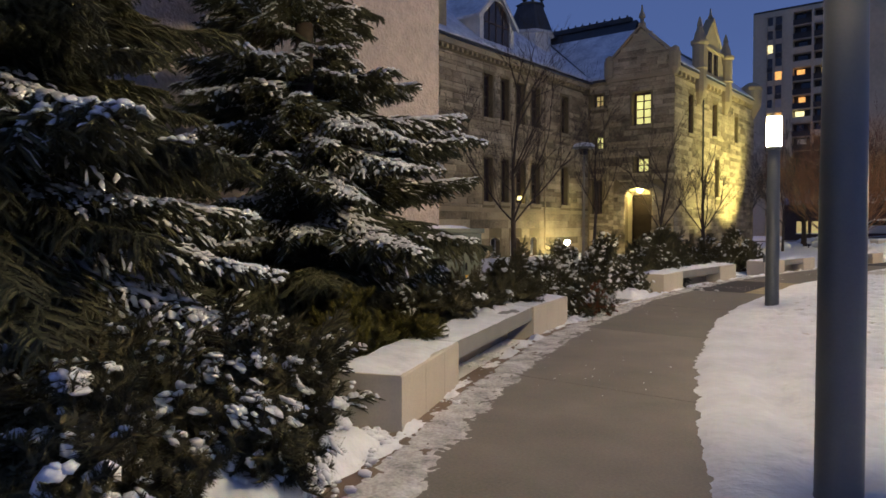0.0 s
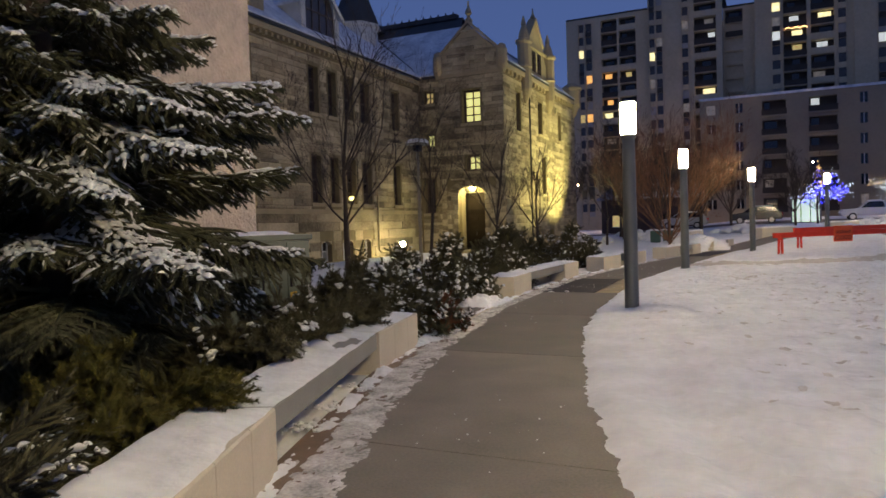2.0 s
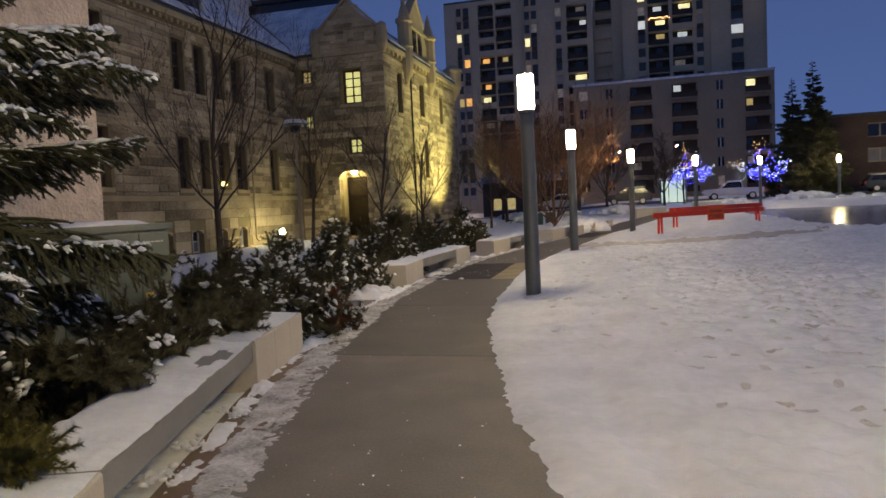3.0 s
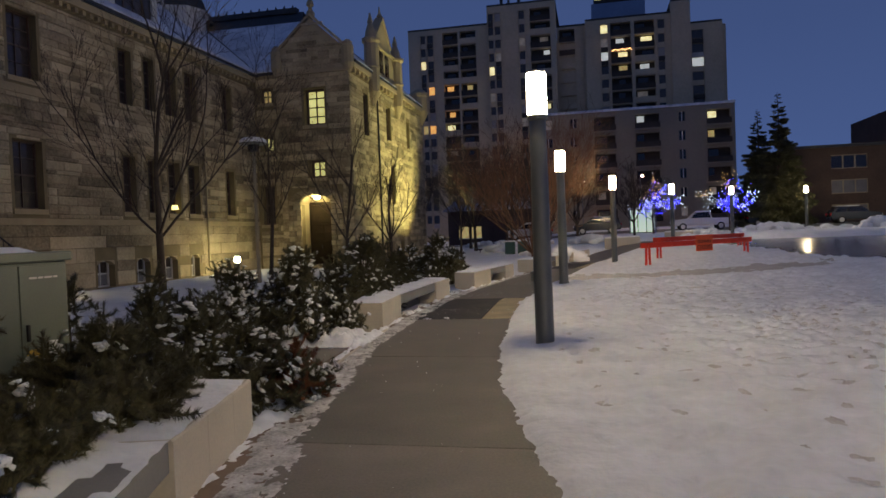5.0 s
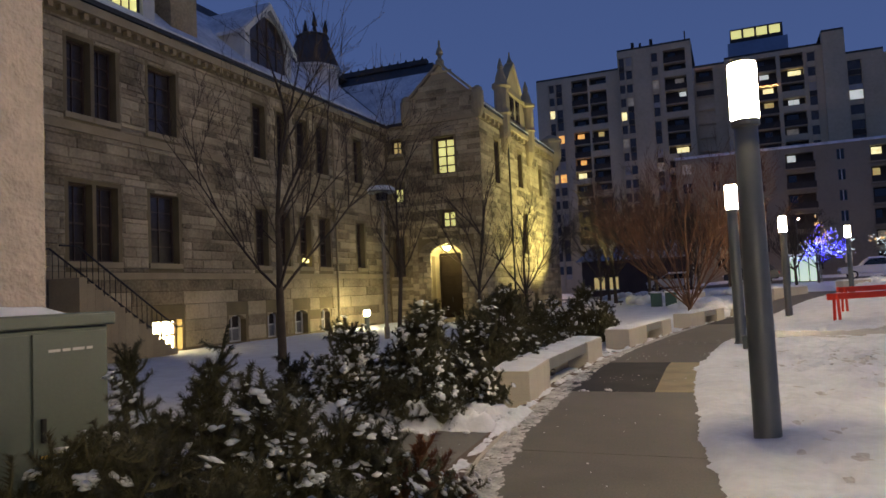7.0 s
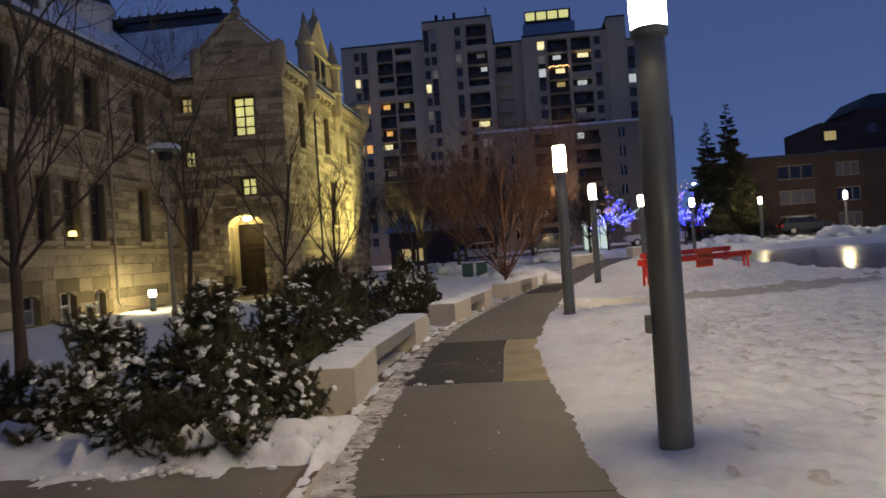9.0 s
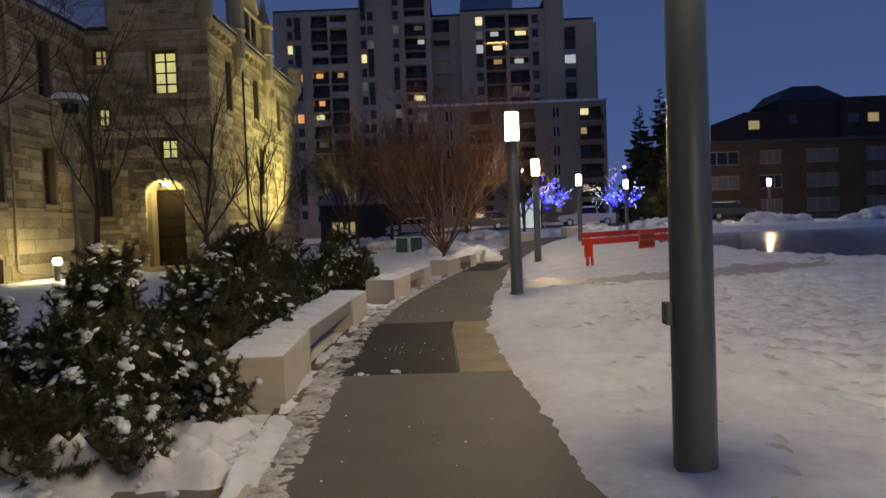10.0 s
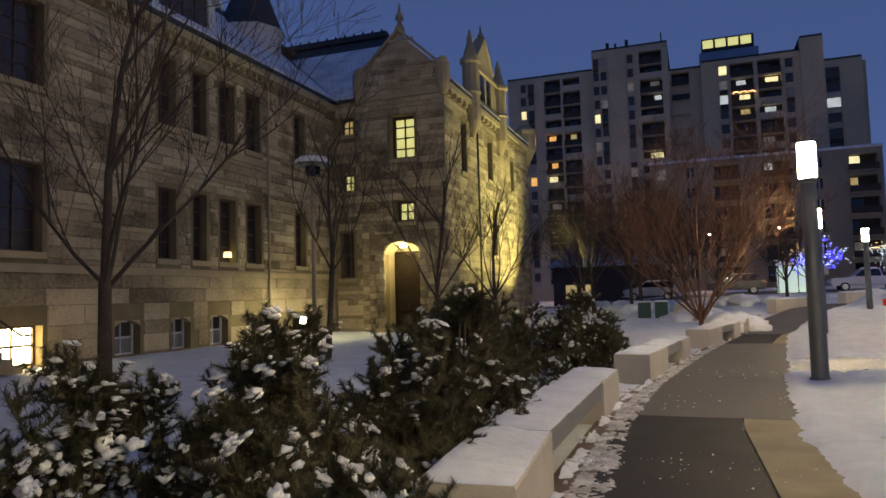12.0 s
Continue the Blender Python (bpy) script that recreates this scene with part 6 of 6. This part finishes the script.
# ---- trees wound with small lights ----
def light_tree(x, y, z, height, seed, label):
    t = bare_tree(x, y, z, height, 1.6, 1.6, label, BARK, seed, limbs=7, depth=3, r0=0.1, rise=0.3)
    r = random.Random(seed)
    twigs = next(c for c in t.children if c.name.startswith("crown"))
    vs = [v.co.copy() for v in twigs.data.vertices]
    for name, col, power, n, lab in (("blue_light_string", (0.03, 0.03, 1.0), 13, 560, "string of small blue lights"), ("white_light_string", (0.75, 0.9, 1.0), 5, 320, "string of small white lights"), ("amber_light_string", (1.0, 0.55, 0.15), 5, 420, "string of small amber lights")):
        buf = Buf()
        for k in range(n):
            p = r.choice(vs)
            if name == "blue_light_string" and (p.z > height * 0.9 or math.hypot(p.x - 0.5, p.y) > height * 0.36):
                continue
            if name == "amber_light_string" and (p.z < height * 0.62 or p.x > 0.9) or name == "white_light_string" and math.hypot(p.x, p.y) < height * 0.2:
                continue
            buf.blob(p + rand_dir(r) * 0.03, 0.025, 0.025, 0.025, r, 0.05)
        o = new(name, buf.mesh(name, mat(name, col, 0.5, var=0.05, bump=0, glow=power)))
        o.parent = t
        tagged(o, lab, kind="stuff")


light_tree(2.4, 75, 0.75, 5.5, 91, "bare tree wound with blue and white string lights")
light_tree(9.4, 76, 0.8, 5.5, 92, "bare tree strung with blue, white and amber lights")

# ---- street beyond the park ----
ROADM = mat("wet_asphalt", (0.05, 0.05, 0.052), 0.5, var=0.3, scale=0.8, fine=30, bump=0.2)
bm = bmesh.new()
xs = [-60 + 2.5 * i for i in range(53)]
va = [[bm.verts.new((x, y, terrain(x, y) + 0.05)) for x in xs] for y in (77.0, 80.0, 83.0, 86.0)]
for a, b in zip(va, va[1:]):
    for i in range(len(xs) - 1):
        bm.faces.new((a[i], a[i + 1], b[i + 1], b[i]))
tagged(part("road", bm, ROADM), "wet dark asphalt street behind the park", "road", kind="structure")

CARWHITE = mat("white_car_paint", (0.42, 0.43, 0.44), 0.25, var=0.06, scale=2, fine=30, bump=0, spec=0.5)
CARDARK = mat("dark_car_paint", (0.03, 0.035, 0.045), 0.25, var=0.1, scale=2, fine=30, bump=0, spec=0.5)
RUBBER = mat("tyre_rubber", (0.02, 0.02, 0.02), 0.9, var=0.2, bump=0.1)
ALLOY = mat("wheel_rim", (0.45, 0.45, 0.46), 0.35, metal=0.8, var=0.1, bump=0.05)
HEADL = mat("headlamp_glass", (0.8, 0.85, 0.9), 0.1, var=0.05, bump=0)
TAILL = mat("tail_lamp", (0.5, 0.02, 0.02), 0.2, var=0.05, bump=0)


def car(x, y, rz, paint, label, pickup=False):
    z = terrain(x, y) + 0.06
    c = thing("car", label, "car", x, y, z, "parked cars", rz=rz)
    if pickup:
        side = [(-2.8, 0.45), (2.75, 0.45), (2.85, 0.75), (2.75, 1.05), (1.25, 1.15), (0.55, 1.78), (-0.75, 1.82), (-0.95, 1.15), (-2.85, 1.12)]
        glass = [(1.12, 1.17), (0.5, 1.72), (-0.68, 1.75), (-0.82, 1.17)]
        wheels = (1.8, -1.75)
    else:
        side = [(-2.3, 0.4), (2.25, 0.4), (2.35, 0.7), (2.2, 1.0), (1.2, 1.12), (0.45, 1.68), (-1.7, 1.72), (-2.25, 1.15), (-2.38, 0.8)]
        glass = [(1.05, 1.15), (0.42, 1.6), (-1.6, 1.64), (-2.0, 1.15)]
        wheels = (1.45, -1.4)
    bm = extrude(bmesh.new(), [(u, -0.9, w) for u, w in side], (0, 1.8, 0))
    bmesh.ops.recalc_face_normals(bm, faces=bm.faces)
    bmesh.ops.bevel(bm, geom=list(bm.edges), offset=0.07, segments=2, affect="EDGES", profile=0.6)
    part("body", bm, paint, c)
    for s in (-1, 1):
        part("side_window", extrude(bmesh.new(), [(u, s * 0.905, w) for u, w in glass], (0, s * 0.012, 0)), DARKGLASS, c)
        for u in wheels:
            w = part("wheel", tube(bmesh.new(), [(u, s * 0.72, 0.36), (u, s * 0.95, 0.36)], 0.36, 18), RUBBER, c)
            part("rim", tube(bmesh.new(), [(u, s * 0.951, 0.36), (u, s * 0.965, 0.36)], 0.23, 14), ALLOY, w)
        part("headlight", boxm(side[2][0] - 0.1, s * 0.6 - 0.16, 0.72, side[2][0] + 0.02, s * 0.6 + 0.16, 0.88, bevel=0.02), HEADL, c)
        part("tail_light", boxm(side[-1][0] - 0.02, s * 0.72 - 0.1, 0.8, side[-1][0] + 0.1, s * 0.72 + 0.1, 1.05, bevel=0.02), TAILL, c)
    part("roof_snow", boxm(glass[2][0] + 0.1, -0.7, side[6][1] - 0.01, glass[1][0] - 0.1, 0.7, side[6][1] + 0.06, bevel=0.03), SNOW, c, "thin snow on the roof")
    return c


car(-9.7, 79.0, 180, CARWHITE, "white sport utility car parked on the street")
car(-2.8, 78.6, 180, CARDARK, "dark sport utility car parked on the street")
car(7.3, 79.5, 180, CARWHITE, "white pickup truck parked by lit trees", True)
car(14.5, 82.5, 0, CARDARK, "dark car parked before brick flats")
car(22.5, 83.5, 0, CARDARK, "dark car parked before brick flats")

# small green utility boxes
for x in (-8.35, -7.55):
    u = thing("utility_box", "small green utility box standing in snow", "box", x, 50.0, terrain(x, 50.0), "utility boxes")
    part("body", boxm(-0.3, -0.25, -0.1, 0.3, 0.25, 0.8, bevel=0.02), mat("green_box_paint", (0.05, 0.10, 0.08), 0.6, var=0.15, bump=0.1), u)
    part("lid", boxm(-0.33, -0.28, 0.802, 0.33, 0.28, 0.88, bevel=0.02), SNOW, u, "lid under snow")

# house with a snowy gabled roof and a lit shop front
HOUSEROOF = mat("thinly_snowed_shingles", (0.12, 0.115, 0.115), 0.9, var=0.5, scale=0.8, fine=6, bump=0.3, other=(0.3, 0.3, 0.31))
house = thing("house", "low house with snowy gabled roof and lit windows", "house", -15, 92, terrain(-15, 92))
part("wall", boxm(-6, 0, -0.3, 6, 8, 4.0), BRICKB, house)
part("roof", extrude(bmesh.new(), [(-6.6, -0.6, 3.95), (6.6, -0.6, 3.95), (3.5, 4, 7.4), (-3.5, 4, 7.4)], (0, 0.4, 0.12)), HOUSEROOF, house)
part("roof", extrude(bmesh.new(), [(-6.6, -0.2, 4.05), (6.6, -0.2, 4.05), (3.5, 4.4, 7.5), (-3.5, 4.4, 7.5)], (0, 4.0, 0)), HOUSEROOF, house)
for x0 in (-4.6, -3.0, 1.5):
    w = part("window", boxm(x0, -0.05, 0.6, x0 + 1.2, -0.004, 2.0), LITSOFT if x0 < 0 else DARKGLASS, house)
    part("frame", boxm(x0 - 0.08, -0.09, 0.5, x0 + 1.28, -0.052, 0.59), WHITEP, w)

# lit glass shelter by the street
sh = thing("shelter", "small glass shelter lit from within", "shelter", 1.5, 76.3, terrain(1.5, 76.3))
part("roof", boxm(-1.3, -0.8, 2.4, 1.3, 0.8, 2.52, bevel=0.03), SNOW, sh)
for x in (-1.2, 1.2):
    for y in (-0.7, 0.7):
        part("post", boxm(x - 0.04, y - 0.04, -0.1, x + 0.04, y + 0.04, 2.398), POLE, sh)
for x0 in (-1.15, -0.35, 0.45):
    part("lit_panel", boxm(x0, 0.66, 0.15, x0 + 0.7, 0.69, 2.3), mat("shelter_light_panel", (0.75, 1.0, 0.7), 0.5, var=0.1, bump=0, glow=0.5), sh)

# heaps of ploughed snow and low walls by the street
def heap(x, y, w, d, h, seed):
    r = random.Random(seed)
    buf = Buf()
    for k in range(40):
        u, v = r.gauss(0, 0.4), r.gauss(0, 0.4)
        s = r.uniform(0.25, 0.6) * h
        buf.blob((x + u * w, y + v * d, terrain(x, y) + h * max(0, 1 - (u * u + v * v) * 1.6) * 0.55), s * 1.5, s * 1.5, s, r, 0.25)
    tagged(new("snow_heap", buf.mesh("snow_heap", SNOW, True)), "heap of ploughed snow by the path", "snow", "snow heaps", "stuff")


for i, (x, y, w, d, h) in enumerate(((-4.6, 41.5, 1.0, 1.6, 0.7), (-5.6, 47.0, 1.6, 1.5, 0.6), (-9, 56, 3, 2, 0.6), (-3, 60, 3, 2, 0.7), (6, 71, 3, 1.5, 0.5), (13, 74.5, 4, 1.2, 0.7), (22, 73.5, 5, 1.5, 0.9), (32, 73, 5, 1.5, 1.0), (-12, 70, 4, 1.5, 0.5))):
    heap(x, y, w, d, h, 60 + i)
for x, y, ln, rz in ((-1.2, 56.0, 4.5, 62), (3.4, 63.5, 4.0, 58), (-6.5, 55, 3.5, 80)):
    lw = thing("low_wall", "low pale concrete planter wall with snow on top", "wall", x, y, terrain(x, y), "low walls by the path", rz=rz)
    part("wall", boxm(-ln / 2, -0.25, -0.2, ln / 2, 0.25, 0.5, bevel=0.015), CAST, lw)
    part("snow", boxm(-ln / 2 + 0.02, -0.23, 0.501, ln / 2 - 0.02, 0.23, 0.6, bevel=0.04), SNOW, lw)


# street lamps by the far pavement
STREETGLOW = mat("street_lamp_glass", (1.0, 0.62, 0.34), 0.5, var=0.02, bump=0, glow=1100)
sl = thing("street_lamp", "tall grey street lamp with a small bright head", "street lamp", -27.0, 101.0, terrain(-27, 101), "street lamps")
part("pole", tube(bmesh.new(), [(0, 0, -0.2), (0, 0, 6.6), (0.3, 0.6, 7.0), (0.4, 1.4, 7.05)], [0.09, 0.06, 0.05, 0.05], 10), POLE, sl)
head = part("head", boxm(0.25, 1.2, 6.98, 0.55, 1.9, 7.12, bevel=0.03), POLE, sl)
part("lens", boxm(0.3, 1.3, 6.94, 0.5, 1.8, 6.978), STREETGLOW, head)
for x, y in ((-4.5, 104), (3.0, 101), (16.5, 102), (-20, 114)):
    copy_thing(sl, pose(x, y, terrain(x, y)))

# ---- coursed stones on the walls of the stone building ----


def stones(parent, along, plane, outward, u0, u1, z0, z1, holes, seed, near, shape=None, smooth=False):
    """Rock-faced blocks in courses; those near the path are parts of their own, the rest one mesh."""
    r = random.Random(seed)
    rest = Buf()
    count = 0
    z = z0
    while z < z1 - 0.1:
        h = min(r.choice((0.45, 0.5, 0.6) if smooth else (0.17, 0.21, 0.26, 0.31, 0.36)), z1 - z)
        u = u0
        while u < u1 - 0.05:
            ln = min((r.uniform(1.4, 4.0) if smooth else r.uniform(0.5, 1.9)), u1 - u)
            if u1 - u - ln < 0.25:
                ln = u1 - u
            a, b, c, d = u + 0.004, u + ln - 0.004, z + 0.004, z + h - 0.004
            for ha, hb, hc, hd in holes:
                if a < hb and b > ha and c < hd and d > hc:
                    left, right = ha - a, b - hb
                    if left > 0.12 and left >= right:
                        b = ha - 0.006
                    elif right > 0.12:
                        a = hb + 0.006
                    elif hc - c > 0.1:
                        d = hc - 0.006
                    elif d - hd > 0.1:
                        c = hd + 0.006
                    else:
                        a = b
            u += ln
            if b - a < 0.1 or d - c < 0.08 or (shape and not shape((a + b) / 2, d)):
                continue
            p = r.uniform(0.026, 0.034) if smooth else r.uniform(0.012, 0.045)
            e = 0.012 if smooth else min(0.035, (d - c) * 0.16)
            j = [r.uniform(-0.012, 0.012) for _ in range(6)]

            def at(uu, zz, o):
                v = plane + outward * o
                return Vector((v, uu, zz)) if along == "y" else Vector((uu, v, zz))

            um = (a + b) / 2 + r.uniform(-0.1, 0.1) * (b - a)
            vs = [at(a, c, 0.003), at(b, c, 0.003), at(b, d, 0.003), at(a, d, 0.003),
                  at(a + e, c + e, p + j[0]), at(um, c + e, p + 0.02 + j[4]), at(b - e, c + e, p + j[1]), at(b - e, d - e, p + j[2]), at(um, d - e, p + 0.02 + j[5]), at(a + e, d - e, p + j[3])]
            fs = [(4, 5, 8, 9), (5, 6, 7, 8), (0, 1, 6, 5, 4), (1, 2, 7, 6), (2, 3, 9, 8, 7), (3, 0, 4, 9)]
            if count < 150 and near(((a + b) / 2), (c + d) / 2):
                me = bpy.data.meshes.new("stone")
                me.from_pydata(vs, [], fs)
                me.materials.append(STONE)
                o = new("stone", me)
                o.parent = parent
                count += 1
            else:
                n = len(rest.v)
                rest.v += vs
                rest.f += [tuple(i + n for i in f) for f in fs]
        z += h
    o = new("stonework", rest.mesh("stonework", STONE))
    o.parent = parent
    tagged(o, "coursed rock-faced sandstone", kind="stuff")


wh = [(a - 0.14, b + 0.14, c - 0.22, d + 0.02) for a, b, c, d in west_holes]
for za, zb, s in ((-0.5, 2.55, 1), (2.8, 7.4, 2), (7.7, 11.1, 3)):
    stones(west_wall, "y", WX, 1, 20.0, RY - 0.02, za, zb, wh, s, lambda u, z: 24 < u < 33 and z < 9, smooth=s == 1)
stones(rec_wall, "x", RY, -1, WX + 0.12, -21.85, -0.5, 11.85, [(a - 0.14, b + 0.14, c - 0.22, d + 0.02) for a, b, c, d in rec_holes], 4, lambda u, z: True)
bh = [(a - 0.14, b + 0.14, c - 0.22, d + 0.02) for a, b, c, d in bay_holes[:2]] + [(DX - 1.81, DX + 1.76, -0.5, 4.75)]
for za, zb, s in ((-0.5, 7.3, 5), (7.52, 11.65, 6), (11.87, 12.4, 7)):
    stones(bay_wall, "x", FY, -1, -21.83, EX, za, zb, bh, s, lambda u, z: True)
stones(bay_wall, "x", FY, -1, -21.75, EX - 0.1, 12.45, 14.9, [], 8, lambda u, z: True, lambda u, z: z < min(12.85 + (u + 21.83) * 0.92, 12.75 + (EX - u) * 0.935) - 0.05)
fh = [(a - 0.14, b + 0.14, c - 0.22, d + 0.02) for a, b, c, d in flank_holes]
stones(flank_wall, "y", EX, 1, FY + 0.02, 64.3, -0.5, 11.6, fh, 9, lambda u, z: u < 54 and z < 9)
